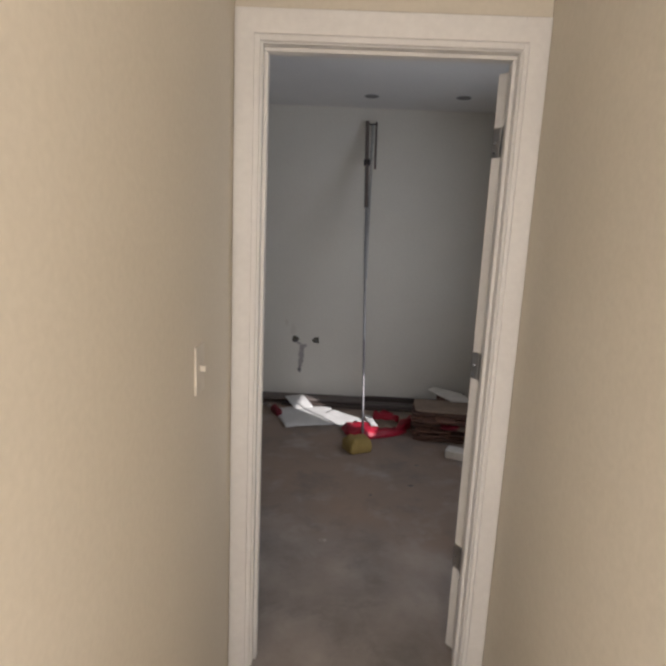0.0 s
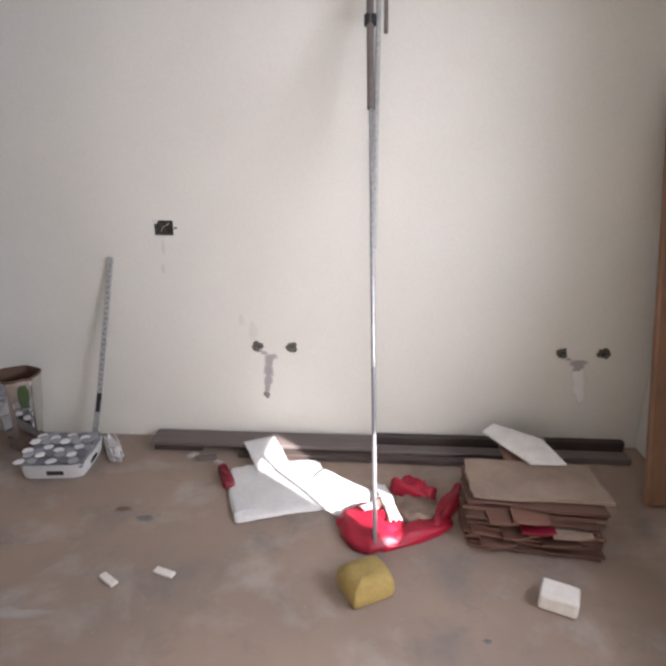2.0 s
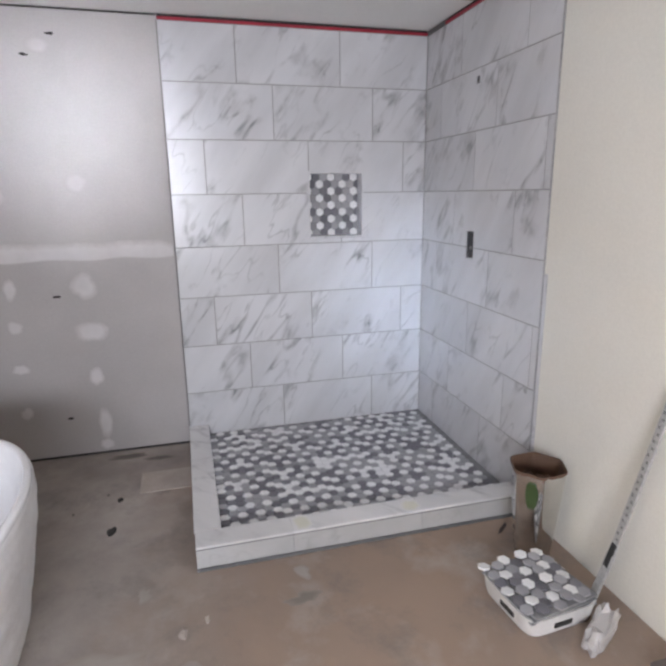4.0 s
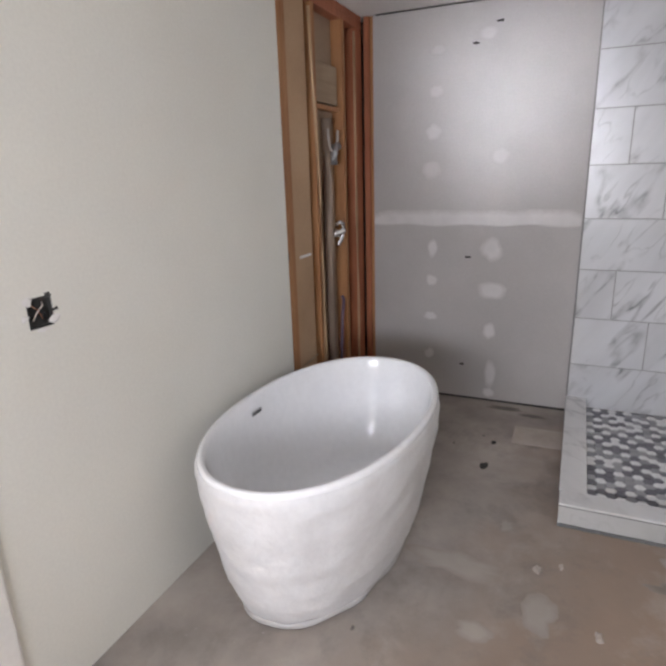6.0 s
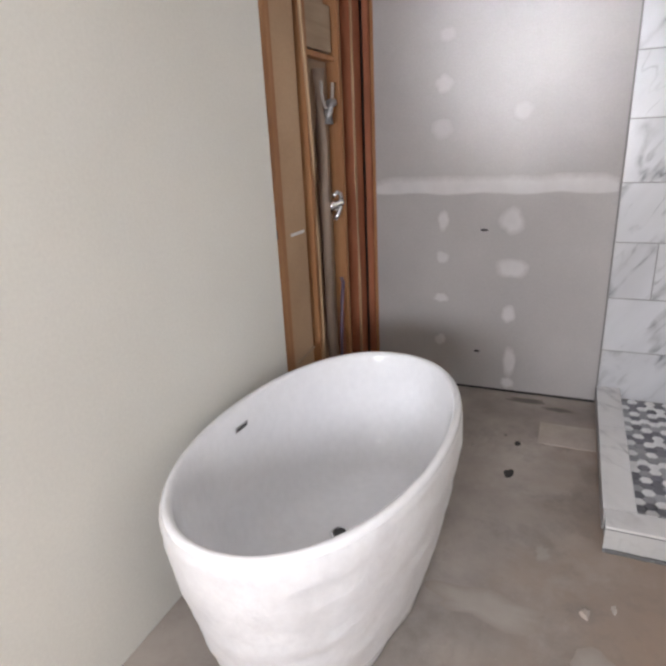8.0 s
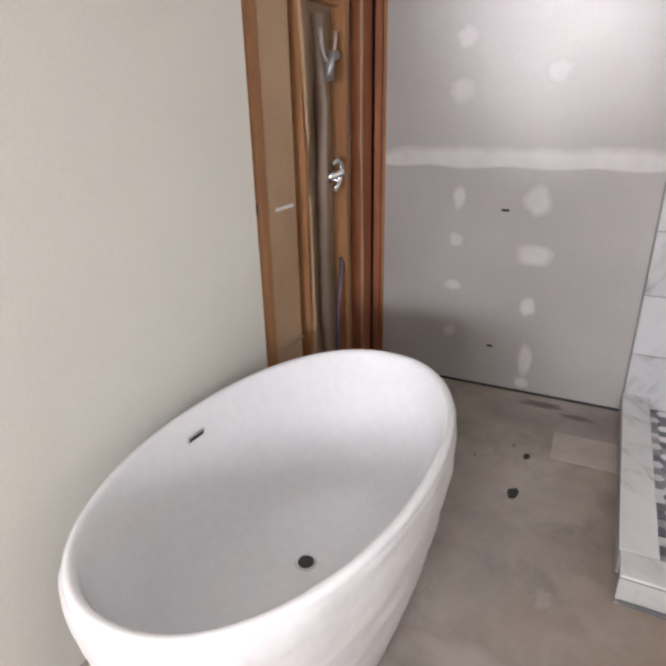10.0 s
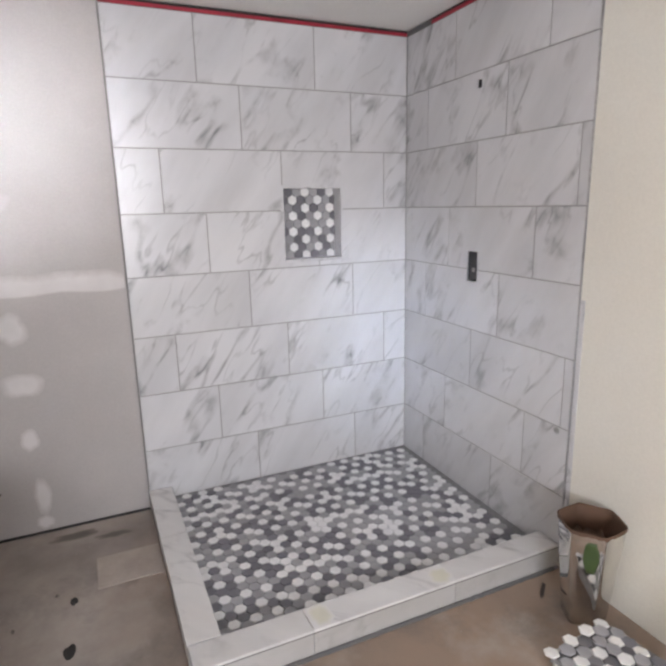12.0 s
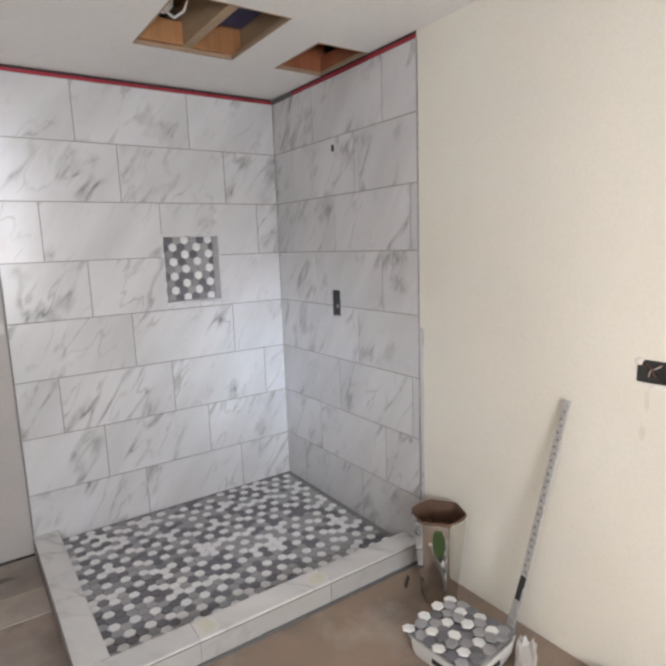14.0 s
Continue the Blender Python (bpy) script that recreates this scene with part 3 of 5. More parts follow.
part("corner_stud", box((XW - 0.09, 0.642, 0.0), (XW - 0.016, 0.682, ZC - 0.002), 0.002), M_STUD, frame_s)
part("blocking", box((-2.775, HY + 0.03, 1.94), (-2.47, HY + 0.068, 2.15), 0.002), M_JOIST, frame_s, "pale block nailed across the stud bay")
part("blocking", box((-2.815 + 0.002, HY + 0.02, 1.905), (-2.445, YS - 0.03, 1.93), 0.002), M_STUD, frame_s)
part("wide_stud", box((-2.325, HY + 0.016, 0.042), (SDRY - 0.110, YS - 0.016, ZC - 0.084), 0.002), M_PLYTAN, frame_s, "broad tan board between the studs")
part("paper_smear", box((-2.30, YS - 0.0155, 1.108), (-2.16, YS - 0.0145, 1.122)), M_MUD, frame_s, "pale smear on the brown paper")
part("nail_plate", box((SDRY - 0.03, YS - 0.0125, 1.12), (SDRY - 0.005, YS - 0.011, 1.16)), M_BLACK, frame_s)

plumb = thing("tub_plumbing", "tub filler pipes and bright valve inside the stud bay", "plumbing", group="")
part("riser", bent_tube([(-2.645, 0.548, 0.04), (-2.645, 0.548, 0.5), (-2.64, 0.548, 1.15), (-2.645, 0.548, 1.5), (-2.645, 0.548, 1.86)], 0.030), M_PINKPIPE, plumb, "dusty grey-brown vent pipe", True)
part("supply_pipe", bent_tube([(-2.74, 0.57, 0.04), (-2.72, 0.575, 0.30), (-2.70, 0.59, 0.48), (-2.72, 0.59, 0.64), (-2.775, 0.58, 0.74), (-2.80, 0.56, 0.76)], 0.010), M_BLUEPIPE, plumb, "violet-blue flexible tubing", True)
part("supply_pipe", bent_tube([(-2.775, 0.57, 0.04), (-2.755, 0.58, 0.35), (-2.735, 0.59, 0.55), (-2.76, 0.585, 0.68), (-2.80, 0.565, 0.70)], 0.009), M_COPPER, plumb, "red-brown tubing", True)
part("cable", bent_tube([(-2.40, 0.598, 0.30), (-2.43, 0.600, 0.55), (-2.415, 0.600, 0.80), (-2.43, 0.598, 1.10), (-2.42, 0.600, 1.40), (-2.405, 0.598, 1.70), (-2.37, 0.598, 2.05), (-2.36, 0.595, 2.38)], 0.009), M_CABLE, plumb, "tan sheathed cable stapled along the stud", True)
part("cable", bent_tube([(-2.985, 0.600, 0.10), (-2.99, 0.602, 0.70), (-2.985, 0.600, 1.30), (-2.98, 0.600, 1.80), (-2.985, 0.600, 2.38)], 0.008), M_CABLE, plumb, "tan sheathed cable stapled along the stud", True)
valve = part("valve_body", lathe([(0.024, -0.03), (0.03, -0.02), (0.03, 0.02), (0.02, 0.03), (0.02, 0.06), (0.012, 0.07)], 18), M_CHROME, plumb, "bright chrome mixer valve", True)
valve.matrix_local = pose(-2.70, 0.565, 1.185, -70, 0, 15)
part("lath", bar((-2.31, 0.600, 0.515), (-2.12, 0.600, 0.50), 0.004, 0.012), M_JOIST, frame_s, "thin pale lath caught against the studs")
part("handle", bent_tube([(x + 0.075, y, z + 0.015) for x, y, z in ((-2.735, 0.59, 1.225), (-2.755, 0.605, 1.245), (-2.785, 0.61, 1.235), (-2.798, 0.61, 1.20), (-2.79, 0.605, 1.16), (-2.77, 0.60, 1.13), (-2.75, 0.59, 1.10))], 0.013), M_CHROME, plumb, "curved chrome handle", True)
part("hose_loop", bent_tube([(-2.57 - 0.12 * math.cos(a) * 0.6 - 0.1, 0.580, 1.80 - 0.13 * math.sin(a)) for a in [k * math.pi / 10 for k in range(11)]], 0.008), M_PVC, plumb, "looped grey hose", True)
part("elbow", bent_tube([(-2.66, 0.585, 1.60), (-2.66, 0.588, 1.66), (-2.68, 0.588, 1.70), (-2.74, 0.58, 1.705)], 0.022), M_GALV, plumb, "grey metal elbow", True)

# ---- joint compound on the west wall ----
bm = bmesh.new()
n = 46
upper, lower = [], []
for k in range(n + 1):
    y = 0.672 + (1.978 - 0.672) * k / n
    e = min(1.0, 0.6 + k / 5, 0.6 + (n - k) / 5)
    upper.append((y, 1.187 + 0.115 * (0.45 + 0.55 * e) + 0.016 * noise.noise((y * 6, 1, 0))))
    lower.append((y, 1.206 - 0.012 * e + 0.012 * noise.noise((y * 5, 7, 0))))
feather = bm.verts.layers.float.new("feather")
vs = [[bm.verts.new((w, y, z)) for (y, z) in row] for row, w in ((lower, XW + 0.0005), ([(y, z + 0.012) for y, z in lower], XW + 0.003), ([(y, z - 0.045) for y, z in upper], XW + 0.003), (upper, XW + 0.0005))]
for row, f in zip(vs, (0.0, 1.0, 1.0, 0.0)):
    for v in row:
        v[feather] = f
for a, b in zip(vs, vs[1:]):
    for k in range(n):
        bm.faces.new((a[k], a[k + 1], b[k + 1], b[k]))
bmesh.ops.recalc_face_normals(bm, faces=bm.faces[:])
part("joint_compound", bm, M_DAB, wall_w, "long white band of joint compound")
MUD = [(1.08, 1.045, .038, .065), (1.075, 0.83, .045, .042), (1.075, 0.578, .052, .032), (1.07, 0.305, .040, .038), (1.465, 1.05, .075, .085),
       (1.48, 0.78, .095, .062), (1.475, 0.50, .045, .06), (1.495, 0.20, .038, .10), (1.06, 1.55, .06, .06), (1.07, 1.78, .05, .05), (1.08, 2.02, .05, .04),
       (1.385, 2.31, .06, .035), (1.49, 0.06, .04, .04), (1.09, 2.25, .05, .035), (1.49, 1.62, .06, .05)]
for i, (y, z, ry, rz) in enumerate(MUD):
    part("joint_compound", blob((y, z), ry, rz, on_x, XW + 0.0005, XW + 0.0025, i + 1, 26, 0.16), M_DAB if z < 1.4 else M_DAB_FAINT, wall_w, "dab of joint compound over screws")
for i, (y, z) in enumerate([(1.315, 0.995), (1.30, 0.25), (1.315, 2.265), (1.45, 2.37)]):
    part("screw_dimple", blob((y, z), 0.022, 0.007, on_x, XW + 0.0004, XW + 0.0012, i + 40), M_DARK, wall_w)

# ---- shower: tile backing, tape, niche, kerb ----
shower = thing("shower_wall", "marble-look tiled shower walls, grouted, red tape along the top", "shower")
shower["kind"] = "structure"
part("tile_bed", panel(YT + 0.003, YN, 0.03, ZC - 0.03, XW + 0.0005, TX - 0.0022, on_x, [NICHE]), M_THINSET, shower, "grey thinset and grout")
part("tile_bed", panel(TX, XC - 0.003, 0.03, ZC - 0.03, TYN + 0.0022, YN - 0.0005, on_y, [h for h in north_holes if h[1] < -2]), M_THINSET, shower, "grey thinset and grout")
part("seam_tape", box((TX - 0.004, YT, ZC - 0.029), (TX + 0.002, TYN - 0.002, ZC - 0.014)), M_RED, shower, "red waterproofing membrane showing above the tile")
part("seam_tape", box((-2.90, TYN - 0.002, ZC - 0.029), (XC, TYN + 0.004, ZC - 0.014)), M_RED, shower, "red waterproofing membrane showing above the tile")
part("seam_gap", box((TX - 0.004, YT, ZC - 0.0135), (TX - 0.001, TYN - 0.002, ZC - 0.001)), M_DARK, shower)
part("seam_gap", box((-2.90, TYN + 0.001, ZC - 0.0135), (XC, TYN + 0.004, ZC - 0.001)), M_DARK, shower)
part("seam_gap", box((XW + 0.0005, 0.69, 0.0), (XW + 0.004, YT - 0.005, 0.013)), M_DARK, shower, "dark open joint at the floor")
part("seam_gap", box((XW, 0.69, ZC - 0.010), (XW + 0.003, YT - 0.005, ZC - 0.001)), M_DARK, shower, "dark open joint under the ceiling")
part("seam_gap", box((TX + 0.002, TYN - 0.001, ZC - 0.031), (-2.902, TYN + 0.004, ZC - 0.002)), M_DULLER, shower, "dark grey gap above the tile")
part("edge_profile", box((TX - 0.006, YT - 0.0065, 0.02), (TX - 0.0005, YT, ZC - 0.03)), M_DULL, shower, "thin dark open tile edge")
part("edge_profile", box((XC, TYN - 0.001, 0.02), (XC + 0.004, TYN + 0.006, ZC - 0.03)), M_GALV, shower, "thin grey metal tile edge")
part("membrane_strip", box((XC + 0.005, YN - 0.0035, 0.28), (XC + 0.026, YN - 0.0005, 1.19)), M_MARBLE, shower, "pale strip beside the tile")

# niche, lined
ny0, ny1, nz0, nz1 = NICHE
ND = XW - 0.085
part("niche_back", box((ND - 0.01, ny0, nz0), (ND, ny1, nz1)), M_GROUT, shower, "dark grout behind hexagon mosaic")
for lo, hi in (((ND, ny0 - 0.012, nz0 - 0.012), (TX - 0.001, ny0 + 0.004, nz1 + 0.012)), ((ND, ny1 - 0.004, nz0 - 0.012), (TX - 0.001, ny1 + 0.012, nz1 + 0.012)),
               ((ND, ny0 + 0.004, nz0 - 0.012), (TX + 0.003, ny1 - 0.004, nz0 + 0.004)), ((ND, ny0 + 0.004, nz1 - 0.004), (TX - 0.001, ny1 - 0.004, nz1 + 0.012))):
    part("niche_lining", box(lo, hi), M_MARBLE, shower)

# rough-in for the valve and the shower arm
rough = thing("shower_valve", "dark shower valve rough-in set in the tiled wall", "plumbing")
# black block flush with the wall, painted for the shade in the valve hole
part("valve_body", box((-2.544, YN - 0.003, 1.190), (-2.472, YN + 0.07, 1.335), 0.003), M_BLACK, rough)
part("cartridge", tube((-2.502, YN + 0.035, 1.245), (-2.502, YN - 0.006, 1.245), 0.012), M_DULL, rough)
part("arm_fitting", tube((-2.497, YN + 0.03, 2.105), (-2.497, TYN + 0.004, 2.105), 0.0125), M_BLACK, rough)
# dark filler in place of the shade inside the arm's hole
part("arm_hole_shade", box((-2.5105, TYN + 0.007, 2.0875), (-2.4845, YN + 0.01, 2.1225)), M_DARK, rough, "dark filler for the shade round the arm fitting")
part("body_spray", tube((-1.905, TYN + 0.002, 0.62), (-1.905, TYN - 0.0015, 0.62), 0.016), M_GALV, rough)

kerb = thing("shower_kerb", "low L-shaped shower kerb clad in marble tile", "shower kerb")
part("core", panel(TX + 0.002, XC - 0.008, YT + 0.008, TYN - 0.002, 0.0, ZK - 0.012, on_z, [(TX + 0.002, XC - 0.117, YT + 0.117, TYN - 0.002)]), M_GROUT, kerb)
KW = 0.116


def kerb_tiles():
    ys = [YT, YT + 0.42, YT + 1.03, TYN - 0.002]
    for a, b in zip(ys, ys[1:]):
        part("kerb_tile", box((XC - KW, a + 0.001, ZK - 0.011), (XC + 0.004, b - 0.001, ZK), 0.0015), M_KERB, kerb)
        part("kerb_tile", box((XC - 0.008, a + 0.001, 0.006), (XC, b - 0.001, ZK - 0.017), 0.001), M_KERB_SHADED, kerb)
        part("kerb_tile", box((XC - KW, a + (KW if a == YT else 0.001), 0.05), (XC - KW + 0.006, b - 0.001, ZK - 0.013), 0.001), M_KERB, kerb)
    xs = [TX + 0.002, -2.66, XC - KW - 0.002]
    for a, b in zip(xs, xs[1:]):
        part("kerb_tile", box((a + 0.001, YT - 0.004, ZK - 0.011), (b - 0.001, YT + KW, ZK), 0.0015), M_KERB, kerb)
        part("kerb_tile", box((a + 0.001, YT, 0.006), (b - 0.001, YT + 0.008, ZK - 0.017), 0.001), M_KERB_SHADED, kerb)
        part("kerb_tile", box((a + 0.001, YT + KW - 0.006, 0.05), (b - 0.001, YT + KW, ZK - 0.013), 0.001), M_KERB, kerb)
    part("edge_strip", box((XC - 0.004, YT + 0.002, ZK - 0.0165), (XC + 0.0015, TYN - 0.004, ZK - 0.0115)), M_DULLER, kerb, "dark metal edge strip")
    part("grout_bead", box((XC, YT, 0.0), (XC + 0.012, TYN - 0.004, 0.008)), M_GROUT, kerb, "rough grey mortar squeezed out along the floor")


kerb_tiles()
for i, (x, y, ru, rv) in enumerate(((XC - 0.055, 2.46, 0.055, 0.045), (XC - 0.05, 2.98, 0.05, 0.05))):
    part("stain", blob((x, y), ru, rv, on_z, ZK + 0.0002, ZK + 0.0009, i + 200), M_STAIN, kerb, "yellow stain")
part("mortar_bead", bent_tube([(XC + 0.006 + 0.005 * noise.noise(Vector((k * 0.9, 3, 0))), YT + 0.01 + k * 0.026, 0.003) for k in range(60)], 0.009, 8), M_DULLER, kerb, "rough dark mortar bead along the floor", True)
ZF = 0.048
pan = thing("shower_floor", "shower floor of white and grey hexagon mosaic", "shower floor")
part("mortar_bed", box((TX + 0.001, YT + KW, 0.0), (XC - KW, TYN - 0.001, ZF)), M_GROUT, pan, "dark grey grout bed")

# ---- openings in the ceiling ----
frame_c = thing("ceiling_joists", "pale joists seen through the ceiling cut-outs", "framing")
for y in (2.79, 3.085, 2.40):
    part("joist", box((-3.3, y, ZC + 0.018), (-1.2, y + 0.045, ZC + 0.21), 0.002), M_JOIST, frame_c)
part("blocking", box((-2.60, 2.837, ZC + 0.018), (-2.555, 3.083, ZC + 0.15), 0.002), M_STUD, frame_c, "orange wood block")
part("blocking", box((-2.66, 3.14, ZC + 0.018), (-2.587, 3.60, ZC + 0.22), 0.002), M_REDSTUD, frame_c)
part("blocking", box((-2.165, 3.14, ZC + 0.018), (-2.10, 3.60, ZC + 0.22), 0.002), M_REDSTUD, frame_c)
part("blocking", box((-2.60, 2.50, ZC + 0.018), (-2.545, 2.788, ZC + 0.12), 0.002), M_STUD, frame_c, "orange wood block")
# dark sheet added to darken the left part of the hatch
part("hatch_shade", box((-2.54, 2.45, ZC + 0.19), (-1.9, 2.788, ZC + 0.205)), M_BROWN, frame_c, "dark brown sheet added for the shade above the cut-out")
part("sheathing", box((-2.50, 2.86, ZC + 0.12), (-2.2, 3.06, ZC + 0.13)), M_BLUESH, frame_c, "blue-grey scrap above the joists")
part("top_plate", box((-2.9, 3.568, ZC + 0.018), (-1.9, 3.65, ZC + 0.10), 0.002), M_REDSTUD, frame_c)
for h in (H1, H2):
    for lo, hi in (((h[0], h[2], ZC - 0.0015), (h[0] + 0.007, h[3], ZC + 0.017)), ((h[1] - 0.007, h[2], ZC - 0.0015), (h[1], h[3], ZC + 0.017)),
                   ((h[0] + 0.007, h[2], ZC - 0.0015), (h[1] - 0.007, h[2] + 0.007, ZC + 0.017)), ((h[0] + 0.007, h[3] - 0.007, ZC - 0.0015), (h[1] - 0.007, h[3], ZC + 0.017))):
        part("torn_edge", box(lo, hi), M_PAPER, frame_c, "brown torn paper edge of the cut-out")
hub = thing("ceiling_junction_box", "white cable clamp and box above the ceiling cut-out", "electrical box")
part("box", box((-2.46, 2.60, ZC + 0.10), (-2.37, 2.69, ZC + 0.16), 0.004), M_WHITEP, hub)
part("cable", bent_tube([(-2.42, 2.65, ZC + 0.11), (-2.40, 2.70, ZC + 0.07), (-2.36, 2.73, ZC + 0.09), (-2.30, 2.74, ZC + 0.16)], 0.006), M_WHITEP, hub, "", True)
for x, y in ((0.21, 3.16), (0.88, 3.10)):
    can = thing("ceiling_light_box", "round dark ceiling box awaiting a lamp", "electrical box", pose(x, y, ZC), "ceiling boxes over the vanity")
    part("rim", lathe([(0.056, -0.0005), (0.056, -0.004), (0.050, -0.005), (0.046, -0.003), (0.046, -0.0008)], 28), M_GALV, can)
    part("cavity", tube((0, 0, -0.0055), (0, 0, -0.0005), 0.045, 24), M_DULL, can)

# ---- rough-ins in the vanity wall ----


def outlet(name, label, m, w, h, ragged):
    o = thing(name, label, "electrical box", m)
    bm = box((-w / 2, 0.016, -h / 2), (w / 2, 0.020, h / 2))
    for lo, hi in (((-w / 2 - 0.002, -0.001, -h / 2), (-w / 2, 0.02, h / 2)), ((w / 2, -0.001, -h / 2), (w / 2 + 0.002, 0.02, h / 2)),
                   ((-w / 2, -0.001, -h / 2 - 0.002), (w / 2, 0.02, -h / 2)), ((-w / 2, -0.001, h / 2), (w / 2, 0.02, h / 2 + 0.002))):
        add_box(bm, lo, hi)
    case = part("box", bm, M_BLUEBOX, o, "dark plastic device box")
    part("wire", bent_tube([(-w * 0.2, 0.015, -h * 0.3), (-w * 0.1, 0.004, 0), (w * 0.15, 0.002, h * 0.2), (w * 0.25, 0.012, h * 0.3)], 0.0025), M_PVC, case, "pale wire", True)
    part("wire", bent_tube([(w * 0.2, 0.015, -h * 0.35), (w * 0.22, 0.004, -h * 0.1), (0, 0.003, h * 0.1)], 0.003), M_BLACK, case, "black wire", True)
    part("wire", bent_tube([(-w * 0.3, 0.015, h * 0.3), (-w * 0.05, 0.005, h * 0.1), (w * 0.1, 0.004, -h * 0.25)], 0.0016), M_COPPER, case, "bare copper wire", True)
    for k in range(ragged):
        a = k * 2.4
        u, v = math.cos(a) * w * 0.62, math.sin(a) * h * 0.62
        part("torn_paper", blob((u, v), 0.011 + 0.004 * (k % 3), 0.007 + 0.003 * (k % 2), on_y, -0.0005, -0.003, k + 11, 12, 0.6), M_MUD if k % 3 else M_BLUEBOX, o)
    return o


outlet("outlet_box", "dark open outlet box with loose wires in the vanity wall", pose(-0.79, YN, 1.157), 0.090, 0.070, 3)
outlet("switch_box", "ragged dark box cut-out with torn paper and wires", pose(-0.529, YS, 1.2075, 0, 0, 180), 0.076, 0.083, 6)


def stubs(xa, xb, z, seed, pale):
    p = thing("sink_rough_in", "two capped supply stubs and plaster-smeared drain in the wall", "plumbing", group="sink rough-ins")
    for n_, x in enumerate((xa, xb)):
        part("hole_back", box((x - 0.03, YN + 0.006, z - 0.03), (x + 0.03, YN + 0.016, z + 0.03)), M_DARK, p, "dark cavity behind the cut-out")
        part("hole", blob((x, z), 0.030, 0.027, on_y, YN - 0.0003, YN - 0.0020, seed * 31 + n_, 20, 0.35), M_HOLE, p, "ragged grey-olive cut-out")
        stub = part("stub", tube((x + 0.003, YN + 0.008, z - 0.003), (x + 0.003, YN - 0.024, z - 0.006), 0.010, 14), M_OLIVE, p, "short dark pipe stub")
        part("cap", tube((x + 0.003, YN - 0.024, z - 0.006), (x + 0.003, YN - 0.031, z - 0.0065), 0.0125, 14), M_DULLER, stub, "dull cap")
    xm = xa + (0.36 if not pale else 0.34) * (xb - xa)
    lean = 0.0 if not pale else 0.10
    runs = ((-0.055, 0.050, 0.022), (-0.080, 0.030, 0.040), (-0.135, 0.026, 0.060), (-0.19, 0.024, 0.060), (-0.245, 0.020, 0.045))
    for k, (dz, ru, rv) in enumerate(runs):
        m = M_GREYMUD if (not pale or k < 2) else M_PALEMUD
        grow = 1.0 if not pale or k < 2 else 1.35
        part("drain_patch", blob((xm - 0.004 * k + lean * (-dz) * 3.0, z + dz), ru * grow, rv * grow, on_y, YN - 0.0005, YN - 0.0022 - 0.0004 * k, seed * 11 + k, 20, 0.35), m, p, "smeared plaster run below the drain")
    for k in range(3):
        f = (k + 0.6) / 3
        part("drain_patch", blob((xa + (xm - xa) * f, z - 0.012 - 0.045 * f), 0.018, 0.014, on_y, YN - 0.0004, YN - 0.0018, seed * 17 + k, 14, 0.4), M_GREYMUD, p, "grey smear running from the stub")
    if not pale:
        part("drain_tip", blob((xm - 0.02, z - 0.275), 0.017, 0.024, on_y, YN - 0.0006, YN - 0.0045, seed + 91, 16, 0.3), M_DULL, p, "dark tip of the run")


for i, (x, z, ru, rv) in enumerate(((-0.80, 1.06, 0.010, 0.05), (-0.81, 0.95, 0.014, 0.03), (-0.36, 0.63, 0.03, 0.06), (-0.42, 0.69, 0.02, 0.04))):
    part("water_stain", blob((x, z), ru, rv, on_y, YN - 0.0004, YN - 0.0009, i + 300), M_WATER, wall_n, "faint drip stain")
stubs(-0.338, -0.157, 0.541, 1, False)
stubs(1.26, 1.472, 0.543, 2, True)

part("drywall_seam", blob((3.13, 1.62), 0.30, 0.010, on_x, XE - 0.0004, XE - 0.0011, 401, 40, 0.2), M_SEAM, wall_e, "faint grey drywall seam")
east_box = thing("east_wall_box", "small dark switch box on the east wall", "electrical box", pose(XE, 3.02, 1.13))
part("box", box((-0.006, -0.03, -0.045), (-0.0005, 0.03, 0.045), 0.002), M_DARK, east_box)
part("rim", box((-0.004, -0.036, -0.052), (-0.0005, 0.036, -0.046), 0.001), M_MUD, east_box)

# ---- freestanding tub ----
tub = thing("bathtub", "white freestanding oval bathtub, its outside still in foam wrap", "bathtub", pose(-1.397, 1.090, 0, 0, 0, -3))


def oval(a, b, z, n=72, power=0.94):
    pts = []
    for k in range(n):
        t = math.tau * k / n
        c, s = math.cos(t), math.sin(t)
        pts.append((a * math.copysign(abs(c) ** power, c), b * math.copysign(abs(s) ** power, s), z))
    return pts


def rings_mesh(rings, cap_first=True, cap_last=True):
    bm = bmesh.new()
    vs = [[bm.verts.new(p) for p in r] for r in rings]
    n = len(vs[0])
    for a, b in zip(vs, vs[1:]):
        for k in range(n):
            bm.faces.new((a[k], a[(k + 1) % n], b[(k + 1) % n], b[k]))
    if cap_first:
        bm.faces.new(vs[0][::-1])
    if cap_last:
        bm.faces.new(vs[-1])
    bmesh.ops.recalc_face_normals(bm, faces=bm.faces[:])
    return bm


RIM = [(0.540, 0.290, 0.012), (0.600, 0.335, 0.25), (0.645, 0.375, 0.475), (0.664, 0.394, 0.577), (0.672, 0.402, 0.609), (0.671, 0.401, 0.621), (0.664, 0.394, 0.628),
       (0.653, 0.383, 0.628), (0.646, 0.376, 0.622), (0.641, 0.371, 0.609), (0.632, 0.362, 0.552), (0.615, 0.347, 0.475), (0.594, 0.330, 0.40), (0.570, 0.311, 0.32), (0.546, 0.292, 0.25),
       (0.522, 0.271, 0.205), (0.492, 0.245, 0.172), (0.452, 0.212, 0.153), (0.39, 0.172, 0.1445), (0.25, 0.11, 0.1405), (0.10, 0.05, 0.140)]
part("tub_shell", rings_mesh([oval(a * 1.012, b, z) for a, b, z in RIM]), M_TUB, tub, "glossy white acrylic shell", True)
